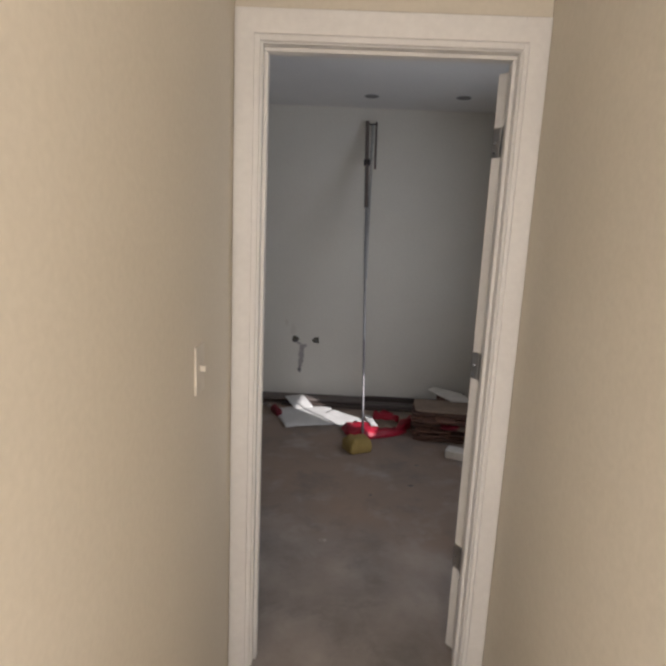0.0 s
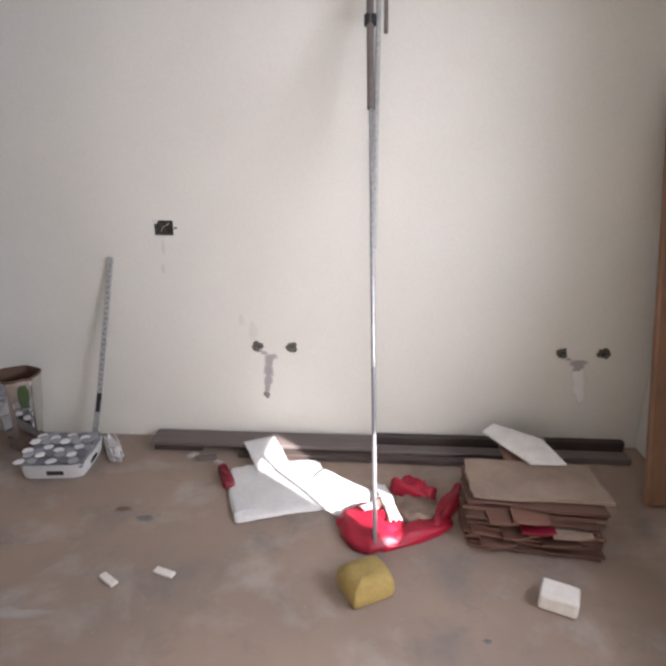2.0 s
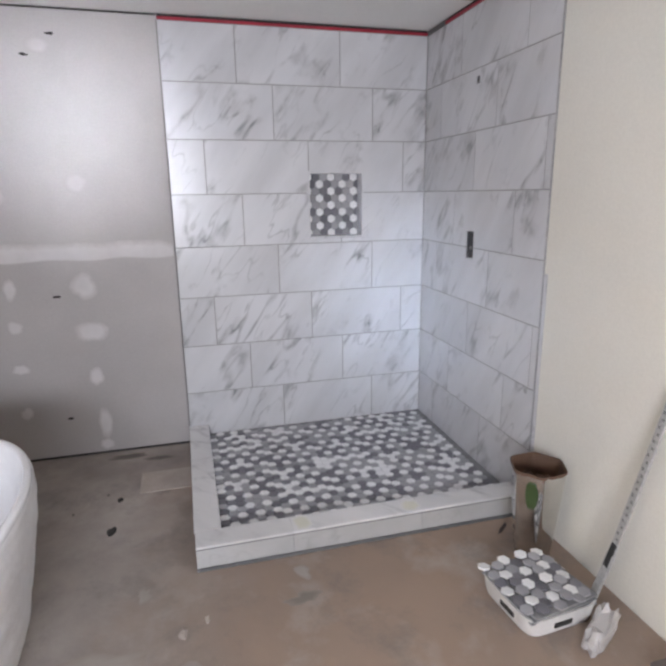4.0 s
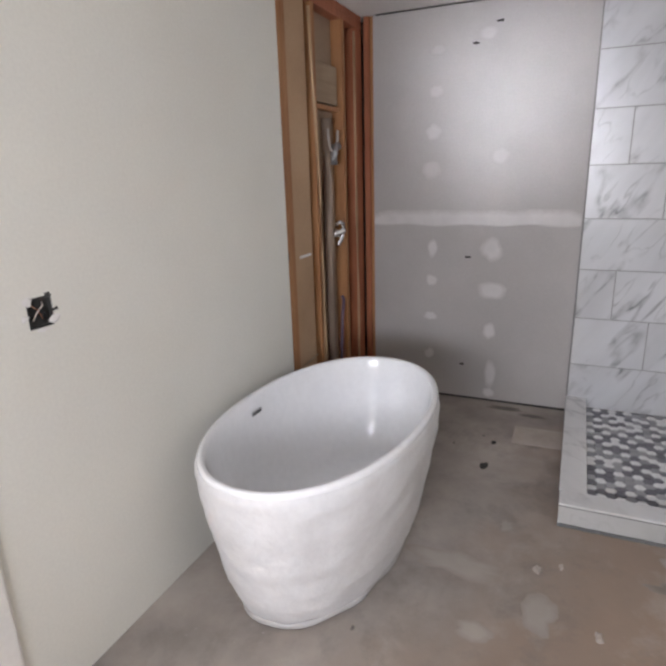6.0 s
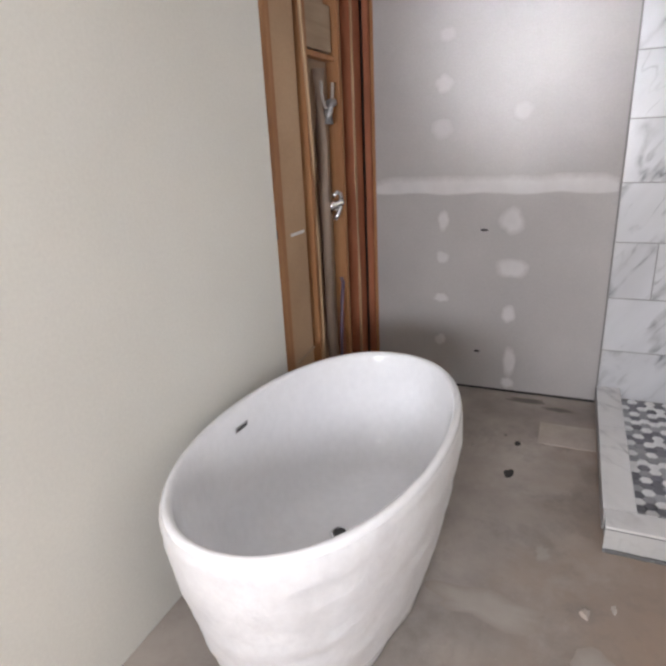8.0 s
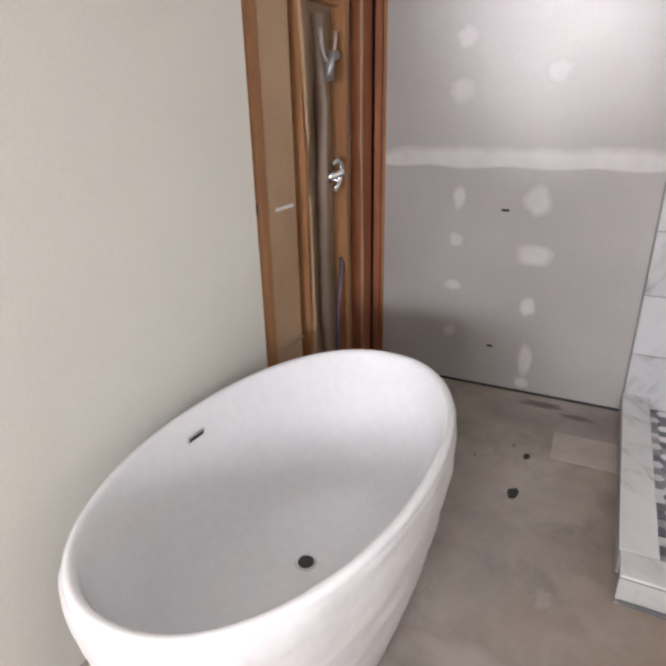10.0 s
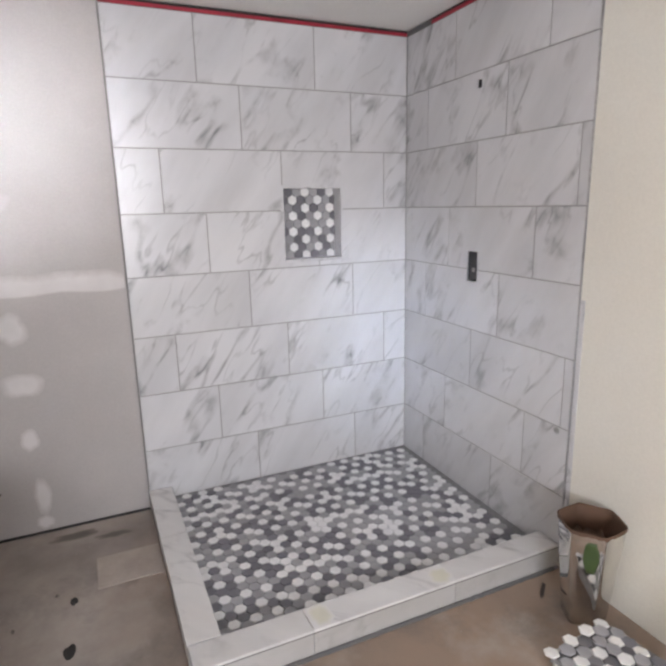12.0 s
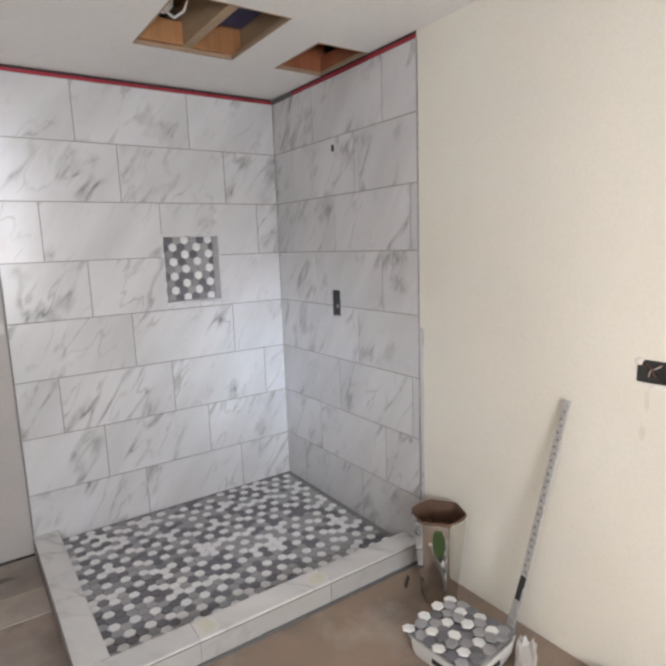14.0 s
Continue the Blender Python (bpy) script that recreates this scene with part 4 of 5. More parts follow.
wrap_rings = []
for j in range(41):
    f = j / 40
    z = 0.004 + 0.597 * f
    a = 0.541 + 0.160 * f ** 0.62
    b = 0.285 + 0.133 * f ** 0.62
    if f > 0.9:
        a, b = a - 0.16 * (f - 0.9), b - 0.13 * (f - 0.9)
    if j < 3:
        a, b = a - 0.006 * (3 - j), b - 0.006 * (3 - j)
    row = []
    for k, (x, y, zz) in enumerate(oval(a, b, z, 96)):
        ang = math.tau * k / 96
        w = 0.0012 * math.sin(z * 44 + 1.3 * math.sin(ang * 2 + 0.6)) + 0.006 * noise.noise((x * 6, y * 6, z * 14)) + 0.005 * noise.noise((x * 19, y * 19, z * 30))
        r = math.hypot(x, y)
        row.append((x * (1 + w / r), y * (1 + w / r), zz + 0.004 * noise.noise((x * 9, y * 9, 3))))
    wrap_rings.append(row)
wrap_rings.append([(x * 0.984, y * 0.975, z + 0.012) for x, y, z in wrap_rings[-1]])
wrap_rings.insert(0, [(x * 0.985, y * 0.985, 0.001) for x, y, z in wrap_rings[0]])
part("protective_wrap", rings_mesh(wrap_rings, True, False), M_WRAP, tub, "rumpled white foam wrap in wound bands", True)
skirt = []
for r, z in ((1.0, 0.001), (1.035, 0.010), (1.012, 0.034), (0.985, 0.024)):
    skirt.append([(x * r * (1 + 0.035 * noise.noise((x * 7, y * 7, z * 40))), y * r * (1 + 0.05 * noise.noise((x * 8, y * 8, 5))), z) for x, y, _ in oval(0.546, 0.290, 0, 96)])
part("wrap_skirt", rings_mesh(skirt, True, False), M_FILM, tub, "loose lower edge of the wrap", True)
ring = part("drain", lathe([(0.034, -0.004), (0.036, 0.002), (0.033, 0.005), (0.026, 0.004)], 26), M_CHROME, tub, "chrome drain ring", True)
ring.matrix_local = pose(-0.036, -0.010, 0.1415)
part("drain_hole", tube((0, 0, 0.0), (0, 0, 0.0052), 0.026, 22), M_BLACK, ring, "dark drain cup")
slot = part("overflow", box((-0.036, -0.003, -0.011), (0.036, 0.003, 0.011), 0.0025, 2), M_CHROME, tub, "overflow with a bright rim")
slot.matrix_local = pose(0.030, -0.3548, 0.554, -12)
part("overflow_slot", box((-0.030, -0.005, -0.006), (0.030, 0.005, 0.006), 0.002, 2), M_BLACK, slot, "dark slot")

# ---- things by the shower ----
bin_ = thing("waste_bin", "six-sided polished metal waste bin with a torn brown lining", "waste bin", pose(-1.582, 3.43, 0, 0, 0, 6))


def bin_radius(a, z):
    """How far the bin's side stands from its axis, at an angle and a height: six soft-edged flat sides."""
    p = 16
    return (0.072 + 0.035 * (z / 0.41)) * sum(abs(math.cos(a + q)) ** p for q in (0, math.pi / 3, -math.pi / 3)) ** (-1 / p)


def bin_ring(inset, z):
    return [((bin_radius(a, z) - inset) * math.cos(a), (bin_radius(a, z) - inset) * math.sin(a), z) for a in (math.tau * k / 120 for k in range(120))]


BIN = [(0.004, 0.0), (0.0, 0.004), (0.0, 0.10), (0.0, 0.20), (0.0, 0.30), (0.0, 0.408), (0.0012, 0.411), (0.003, 0.408), (0.003, 0.30), (0.003, 0.006)]
can_body = part("body", rings_mesh([bin_ring(d, z) for d, z in BIN]), M_BIN, bin_, "mirror-polished steel body", True)
lining = []
for d, z, up in ((0.012, 0.20, 0), (0.009, 0.30, 0), (0.006, 0.37, 0.3), (0.0045, 0.407, 1), (0.0015, 0.4145, 1), (-0.0022, 0.4125, 1), (-0.0026, 0.402, 1)):
    row = []
    for x, y, _ in bin_ring(d, z):
        w = noise.noise(Vector((x * 22, y * 22, 4.0)))
        row.append((x, y, z + (0.005 * w + (0.007 * noise.noise(Vector((x * 60, y * 60, 9.0))) if z < 0.405 else 0)) * up))
    lining.append(row)
part("lining", rings_mesh(lining, True, False), M_BROWN, bin_, "brown paper lining tucked over the rim", True)
part("rubbish", pillow(0.15, 0.15, 0.05, 8, 0.35, 26, 9, 3.0, 0.8), M_BROWN, bin_, "crumpled brown rubbish", True).matrix_local = pose(0, 0, 0.29)

# curved green patch on the side, standing in for a reflection
bm = bmesh.new()
outer, inner = [], []
for j in range(9):
    z = 0.250 + 0.130 * j / 8
    half = radians(15) * math.sin(math.pi * (j + 0.9) / 9.8) ** 0.6
    ro, ri = [], []
    for i in range(9):
        a = radians(-52) + half * (i / 4 - 1) + 0.05 * noise.noise(Vector((j * 0.8, 2.0, 1.0)))
        for row, d in ((ro, 0.0022), (ri, 0.0004)):
            q = bin_radius(a, z) + d
            row.append(bm.verts.new((q * math.cos(a), q * math.sin(a), z)))
    outer.append(ro)
    inner.append(ri)
for j in range(8):
    for i in range(8):
        bm.faces.new((outer[j][i], outer[j][i + 1], outer[j + 1][i + 1], outer[j + 1][i]))
        bm.faces.new((inner[j][i], inner[j + 1][i], inner[j + 1][i + 1], inner[j][i + 1]))
    for i in (0, 8):
        bm.faces.new((outer[j][i], outer[j + 1][i], inner[j + 1][i], inner[j][i]))
for j in (0, 8):
    for i in range(8):
        bm.faces.new((outer[j][i], outer[j][i + 1], inner[j][i + 1], inner[j][i]))
bmesh.ops.recalc_face_normals(bm, faces=bm.faces[:])
part("label", bm, M_GREEN, can_body, "olive-green patch painted for a reflection near the rim", True)

HEX_R = 0.0268


def hex_bm(r=HEX_R, h=0.006):
    bm = bmesh.new()
    low = [bm.verts.new((r * math.cos(k * math.tau / 6 + math.pi / 6), r * math.sin(k * math.tau / 6 + math.pi / 6), 0)) for k in range(6)]
    mid = [bm.verts.new((v.co.x, v.co.y, h * 0.75)) for v in low]
    top = [bm.verts.new((v.co.x * 0.93, v.co.y * 0.93, h)) for v in low]
    for a, b in ((low, mid), (mid, top)):
        for k in range(6):
            bm.faces.new((a[k], a[(k + 1) % 6], b[(k + 1) % 6], b[k]))
    bm.faces.new(top)
    return bm


HEX = []
for m in (M_HEXW, M_HEXG, M_HEXD):
    me = bpy.data.meshes.new("hexagon")
    b_ = hex_bm()
    b_.to_mesh(me)
    b_.free()
    me.materials.append(m)
    HEX.append(me)
PU, PV = 0.0495, 0.0495 * math.sqrt(3) / 2


def hex_tone(i, j, sheet=0):
    """One in three hexagons is white; the other two are mid or dark grey."""
    k = (i - (j // 2) - j + sheet) % 3
    if k == 0 or (sheet and ((i * 73856093) ^ (j * 19349663)) % 101 < 8):
        return 0
    return 1 if ((i * 83492791) ^ (j * 2971215073)) % 97 < 52 else 2


def hex_object(name, tone, m, parent):
    ob = new(name, HEX[tone])
    ob.parent = parent
    ob.matrix_local = m
    return ob


tray = thing("mosaic_sheets", "open white carton of hexagon mosaic sheets, ragged edges", "tile carton", pose(-1.288, 3.252, 0, 0, 0, 5))
part("carton", rings_mesh([oval(r, r, z, 40, 0.3) for r, z in ((0.146, 0.004), (0.150, 0.02), (0.158, 0.078), (0.160, 0.081), (0.152, 0.080), (0.148, 0.06))]), M_SACK, tray, "white plastic-wrapped carton", False)
part("hand_hole", box((0.146, -0.05, 0.026), (0.1565, 0.03, 0.05), 0.003), M_DARK, tray, "dark hand hole")
part("hand_hole", box((-0.02, -0.1565, 0.026), (0.06, -0.146, 0.05), 0.003), M_DARK, tray, "dark hand hole")
for s in range(3):
    part("mosaic_backing", box((-0.148, -0.148, 0.062 + s * 0.012), (0.148, 0.148, 0.070 + s * 0.012), 0.002, 1, pose(0, 0, 0, 0, 0, s * 2.5)), M_GROUT, tray)
for j in range(7):
    for i in range(7):
        x = -0.140 + i * PU + (j % 2) * PU / 2
        y = -0.140 + j * PV
        if x < 0.148:
            hex_object("hexagon", hex_tone(i, j), pose(x + 0.004 * ((i * 5 + j * 3) % 3 - 1), y + 0.004 * ((i * 2 + j * 7) % 3 - 1), 0.0955 + 0.0055 * ((i * 3 + j * 5) % 3), 4.0 * ((i + 2 * j) % 3 - 1), 4.0 * ((2 * i + j) % 3 - 1), 4 * ((i * j) % 3 - 1)), tray)

pole = thing("straightedge", "long speckled grey metal straightedge leaning on the wall", "straightedge")
pa, pb, pc = Vector((-1.225, 3.445, 0.004)), Vector((-1.178, 3.472, 0.25)), Vector((-1.068, 3.560, 1.007))


part("upper_bar", bar(pb, pc, 0.030, 0.010), M_ALU, pole)
part("lower_bar", bar(pa, pb, 0.034, 0.014), M_ALU, pole)
part("collar", bar(pb - (pb - pa) * 0.25, pb + (pc - pb) * 0.06, 0.026, 0.018), M_BLACK, pole, "dark joining collar")
for k in range(26):
    q = pb.lerp(pc, (k + 1.5) / 28)
    part("slot", box((q.x - 0.007 + 0.006 * (k % 2), q.y - 0.0075, q.z - 0.006), (q.x + 0.001 + 0.006 * (k % 2), q.y - 0.0055, q.z + 0.004)), M_DULL, pole)

stick = thing("debris_offcut", "short dark splinter on the floor beside the kerb", "offcut", pose(-1.75, 3.39, 0, 0, 0, -50), "debris before the boards")
part("offcut", slab_of([(-0.05, -0.006), (0.02, -0.009), (0.05, -0.002), (0.03, 0.006), (-0.04, 0.007)], 0, 0.008), M_DARKPLANK, stick)
film_ = thing("plastic_film", "crumpled clear-white plastic film on the floor", "plastic film", pose(-1.085, 3.375, 0, 0, 0, 32))
part("film", pillow(0.075, 0.25, 0.06, 9, 0.25, 26, 9, 3.0, 0.6), M_FILM, film_)

# ---- clutter by the vanity wall ----


def board(name, label, lo, hi, mat, rz=0.0, ry=0.0, rx=0.0, group="boards along the vanity wall"):
    c = [(a + b) / 2 for a, b in zip(lo, hi)]
    h = [(b - a) / 2 for a, b in zip(lo, hi)]
    bm = box((-h[0], -h[1], -h[2]), h, min(h) * 0.25)
    ob = part(name, bm, mat)
    ob.matrix_world = pose(*c, rx, ry, rz)
    return tagged(ob, label, "board", group)


board("trim_board", "long grey-brown board lying along the wall", (-0.90, 3.40, 0.034), (0.30, 3.545, 0.054), M_GREYPLANK, -0.4)
board("trim_board", "short dark batten under the grey boards", (-0.88, 3.41, 0.0), (-0.62, 3.52, 0.032), M_DARKPLANK)
board("trim_board", "dark batten under the grey boards", (-0.36, 3.40, 0.0), (0.28, 3.52, 0.032), M_DARKPLANK)
board("trim_board", "dark stained board lying along the wall", (-0.42, 3.335, 0.0), (1.02, 3.385, 0.030), M_DARKPLANK, -1.2)
board("trim_board", "long grey-brown board lying along the wall", (0.31, 3.39, 0.0), (1.62, 3.47, 0.036), M_GREYPLANK, -0.6)
board("trim_board", "dark board on edge against the wall", (0.30, 3.515, 0.0), (1.64, 3.555, 0.062), M_DARKPLANK)


def sheet(w, h, t, seed, amp, freq=6.0, rag=0.0, nu=16, nv=12):
    """A thin crumpled sheet with a closed edge, its outline uneven by rag."""
    bm = bmesh.new()
    lay = []
    for s in (0, 1):
        rows = []
        for j in range(nv + 1):
            row = []
            for i in range(nu + 1):
                u, v = i / nu - 0.5, j / nv - 0.5
                x, y = u * w, v * h
                k = noise.noise(Vector((x * freq, y * freq, seed * 3.7))) + 0.5 * noise.noise(Vector((x * freq * 2.6, y * freq * 2.6, seed * 5.1)))
                e = rag * noise.noise(Vector((u * 5, v * 5, seed * 9.1)))
                row.append(bm.verts.new((x * (1 + e), y * (1 + e * 0.8), amp * k + s * t)))
            rows.append(row)
        lay.append(rows)
    lo, hi = lay
    for j in range(nv):
        for i in range(nu):
            bm.faces.new((hi[j][i], hi[j][i + 1], hi[j + 1][i + 1], hi[j + 1][i]))
            bm.faces.new((lo[j][i], lo[j + 1][i], lo[j + 1][i + 1], lo[j][i + 1]))
    rim = [(0, i) for i in range(nu)] + [(j, nu) for j in range(nv)] + [(nv, i) for i in range(nu, 0, -1)] + [(j, 0) for j in range(nv, 0, -1)]
    for (j, i), (q, p) in zip(rim, rim[1:] + rim[:1]):
        bm.faces.new((lo[j][i], lo[q][p], hi[q][p], hi[j][i]))
    bmesh.ops.recalc_face_normals(bm, faces=bm.faces[:])
    return bm


def ragged(w, h, rng, n=5, amount=0.02):
    """The outline of a broken rectangle."""
    pts = []
    for (ax, ay), (bx, by) in (((-1, -1), (1, -1)), ((1, -1), (1, 1)), ((1, 1), (-1, 1)), ((-1, 1), (-1, -1))):
        for k in range(n):
            f = k / n
            j = (rng.uniform(-amount, amount), rng.uniform(-amount, amount))
            pts.append(((ax + (bx - ax) * f) * w / 2 + j[0], (ay + (by - ay) * f) * h / 2 + j[1]))
    return pts


sack = thing("mortar_sack", "flat white paper sack with a dark red end", "sack", pose(-0.165, 3.085, 0, 0, 0, 16))
part("body", pillow(0.47, 0.43, 0.026, 2, 0.08, 44, 12, 3.0, 0.28), M_SACK, sack, "", True)
part("end_panel", pillow(0.055, 0.19, 0.05, 5, 0.12, 24, 9, 2.0, 0.4), M_DKRED, sack, "dark red printed end").matrix_local = pose(-0.245, 0.135, 0, 0, 0, 8)
part("flap", sheet(0.17, 0.25, 0.0016, 9, 0.006, 9, 0.06), M_SACK, sack, "folded paper flap", True).matrix_local = pose(-0.03, 0.27, 0.046, 7, 0, 10)
part("flap", sheet(0.34, 0.25, 0.0016, 23, 0.005, 7, 0.08), M_SACK, sack, "loose paper spread towards the bag", True).matrix_local = pose(0.235, -0.12, 0.019, 0, 2, -52)
part("fold", sheet(0.30, 0.06, 0.0016, 14, 0.006, 9, 0.2), M_SACK, sack, "crumpled lower hem", True).matrix_local = pose(-0.07, -0.185, 0.014, 14, 0, 3)

bag = thing("red_bag", "crumpled crimson plastic bag with white print", "plastic bag", pose(0.345, 2.85, 0))
part("body", pillow(0.27, 0.27, 0.060, 7, 0.15, 44, 14, 2.2, 0.7), M_REDBAG, bag, "", True).matrix_local = pose(-0.085, -0.06, 0, 0, 0, 20)
part("arm", pillow(0.38, 0.09, 0.045, 15, 0.18, 36, 10, 2.6, 0.7), M_REDBAG, bag, "", True).matrix_local = pose(0.09, -0.085, 0, 0, 0, 27)
part("ridge", pillow(0.21, 0.085, 0.085, 17, 0.20, 30, 12, 2.2, 0.7), M_REDBAG, bag, "", True).matrix_local = pose(0.11, 0.20, 0, 0, 0, -28)
part("arm", pillow(0.34, 0.07, 0.060, 25, 0.18, 30, 10, 2.4, 0.7), M_REDBAG, bag, "", True).matrix_local = pose(0.265, 0.11, 0, 0, 0, 62)
part("lining", pillow(0.20, 0.22, 0.045, 12, 0.35, 30, 10, 3.4, 0.7), M_TAN, bag, "cloudy tan inside of the bag", True).matrix_local = pose(0.12, 0.07, 0)
part("print", sheet(0.05, 0.30, 0.0016, 31, 0.012, 9, 0.2, 8, 20), M_SACK, bag, "white printed strip", True).matrix_local = pose(-0.015, 0.085, 0.058, -3, 0, 10)
part("print", sheet(0.07, 0.05, 0.0016, 33, 0.008, 9, 0.3, 8, 8), M_SACK, bag, "white printed patch", True).matrix_local = pose(-0.10, 0.02, 0.066, 0, 6, 30)

# pile of scrap boards, broken and stacked
rng = random.Random(5)
pile = thing("scrap_pile", "stack of broken reddish-brown boards under a tan panel", "scrap pile", pose(0.915, 2.84, 0, 0, 0, -6))
z = 0.002
for k in range(14):
    t = rng.uniform(0.010, 0.016)
    w, h = 0.50 + rng.uniform(-0.07, 0.05), 0.34 + rng.uniform(-0.08, 0.02)
    ob = part("scrap_board", slab_of(ragged(w, h, rng, 6, 0.016), 0, t), M_SCRAP, pile)
    ob.matrix_local = pose(rng.uniform(-0.02, 0.02), rng.uniform(-0.015, 0.02) + 0.003 * k, z, 0, 0, rng.uniform(-5, 5))
    z += t + 0.0015
for k, (x, zz, w, m, lab) in enumerate(((-0.10, 0.165, 0.14, M_SCRAP, ""), (-0.19, 0.150, 0.11, M_SCRAP, ""), (-0.06, 0.118, 0.13, M_DKRED, "red scrap"), (0.05, 0.112, 0.16, M_TAN, "pale torn edge"), (-0.21, 0.045, 0.14, M_SCRAP, ""), (0.02, 0.070, 0.15, M_SCRAP, ""), (-0.13, 0.085, 0.10, M_SCRAP, ""))):
    part("broken_edge", slab_of([(-w / 2, -0.03), (0.1 * w, -0.036), (w / 2, -0.024), (w / 2, 0.05), (-w / 2, 0.05)], 0, 0.012), m, pile, lab).matrix_local = pose(x + w / 2, -0.165, zz, 4, rng.uniform(-3, 3), rng.uniform(-8, 8))
part("top_panel", slab_of(ragged(0.55, 0.29, rng, 6, 0.010), 0, 0.014), M_TAN, pile, "dull tan panel on top").matrix_local = pose(0.015, 0.04, z + 0.003, -1.0, 0.5, 3)
TOPZ = z + 0.019
part("back_board", slab_of(ragged(0.22, 0.46, rng, 4, 0.008), 0, 0.014), M_SCRAP, pile).matrix_local = pose(0.04, 0.24, z - 0.004 - 0.012, 0, 0, 0)
slab = thing("white_offcut", "pale broken tile offcut lying over the scrap pile", "offcut", pose(0.965, 3.10, TOPZ, 0, 0, 0))
part("offcut", slab_of([(-0.155, 0.18), (-0.08, 0.27), (0.115, 0.115), (0.15, -0.11), (-0.007, -0.11)], 0, 0.010), M_CHALK, slab)

sponge = thing("sponge", "large worn olive-yellow grouting sponge on the floor", "sponge", pose(0.225, 2.46, 0, 0, 0, 28))
part("sponge", pillow(0.18, 0.155, 0.105, 21, 0.07, 40, 12, 2.4, 0.30), M_SPONGE, sponge, "", True)

block = thing("white_block", "small white plaster block on the floor", "block", pose(0.905, 2.42, 0, 0, 0, -24))
part("block", box((-0.066, -0.05, 0.0), (0.066, 0.05, 0.065), 0.016, 3), M_CHALK, block)

for x, y, r in ((-0.724, 2.462, -35), (-0.53, 2.508, -20)):
    chip = thing("tile_chip", "small white tile chip on the floor", "chip", pose(x, y, 0, 0, 0, r), "white tile chips")
    part("chip", box((-0.042, -0.015, 0), (0.042, 0.015, 0.012), 0.003), M_CHALK, chip)

pan_ = thing("mortar_pan", "dirty olive mortar pan with a pale rim", "pan", pose(1.46, 2.30, 0, 0, 0, 0))
tub_ = part("pan", lathe([(0.10, 0.0), (0.13, 0.09), (0.135, 0.095), (0.128, 0.094), (0.098, 0.02)], 32), M_OLIVE, pan_, "", True)
part("rim", lathe([(0.131, 0.092), (0.138, 0.097), (0.132, 0.100), (0.127, 0.096)], 32), M_PVC, tub_, "pale crusted rim", True)
for i, (x, y, l, w, r, mt) in enumerate(((1.34, 2.14, 0.12, 0.03, 30, M_CHALK), (1.52, 2.62, 0.20, 0.03, 60, M_GREYPLANK), (1.40, 2.02, 0.10, 0.025, -20, M_DARKPLANK), (1.60, 2.48, 0.14, 0.04, 100, M_CHALK))):
    d = thing("debris_offcut", "small offcut of trim on the floor", "offcut", pose(x, y, 0, 0, 0, r), "debris by the east wall")
    part("offcut", box((-l / 2, -w / 2, 0), (l / 2, w / 2, 0.015), 0.003), mt, d)

for x, y, w, h, r, mt in ((-0.58, 3.33, 0.10, 0.035, 12, M_GREYPLANK), (-0.50, 3.28, 0.06, 0.03, -30, M_SLABPATCH), (-0.66, 3.35, 0.05, 0.025, 50, M_PVC)):
    d = thing("debris_offcut", "small broken chunk on the floor before the boards", "offcut", pose(x, y, 0, 0, 0, r), "debris before the boards")
    part("offcut", slab_of(ragged(w, h, rng, 3, 0.006), 0, 0.018), mt, d)

plank = thing("leaning_plank", "tall brown plank leaning in the corner", "plank")
part("plank", bar((1.582, 3.035, 0.004), (1.608, 3.535, 1.90), 0.145, 0.040), M_PLANK, plank)

prop = thing("extension_pole", "long thin extension pole leaning on the vanity wall", "pole")
p0, p1 = Vector((0.268, 2.655, 0.005)), Vector((0.196, 3.555, 2.385))
part("lower_tube", tube(p0, p0.lerp(p1, 0.30), 0.0090), M_PALE, prop, "pale lower tube")
part("middle_tube", tube(p0.lerp(p1, 0.29), p0.lerp(p1, 0.72), 0.0095), M_GALV, prop, "thin grey tube")
part("upper_tube", tube(p0.lerp(p1, 0.71), p1, 0.0155), M_GREYPLANK, prop, "darker upper tube")
q0, q1 = p0.lerp(p1, 0.84) + Vector((0.066, 0.012, 0)), p1 + Vector((0.074, 0, 0))
part("side_rod", tube(q0, q1, 0.009), M_GREYPLANK, prop, "short second rod at the top")
part("inner_tube", tube(p0.lerp(p1, 0.48) + Vector((0.006, 0.012, 0)), p1 + Vector((0.045, 0.004, -0.02)), 0.011), M_ALU, prop, "pale tube beside the main one")
part("clamp", bar(p0.lerp(p1, 0.85), p0.lerp(p1, 0.87), 0.05, 0.03), M_BLACK, prop)
part("bracket", tube(p1 - Vector((0.01, 0.006, 0.02)), q1 - Vector((-0.01, 0.006, 0.02)), 0.006), M_BLACK, prop)

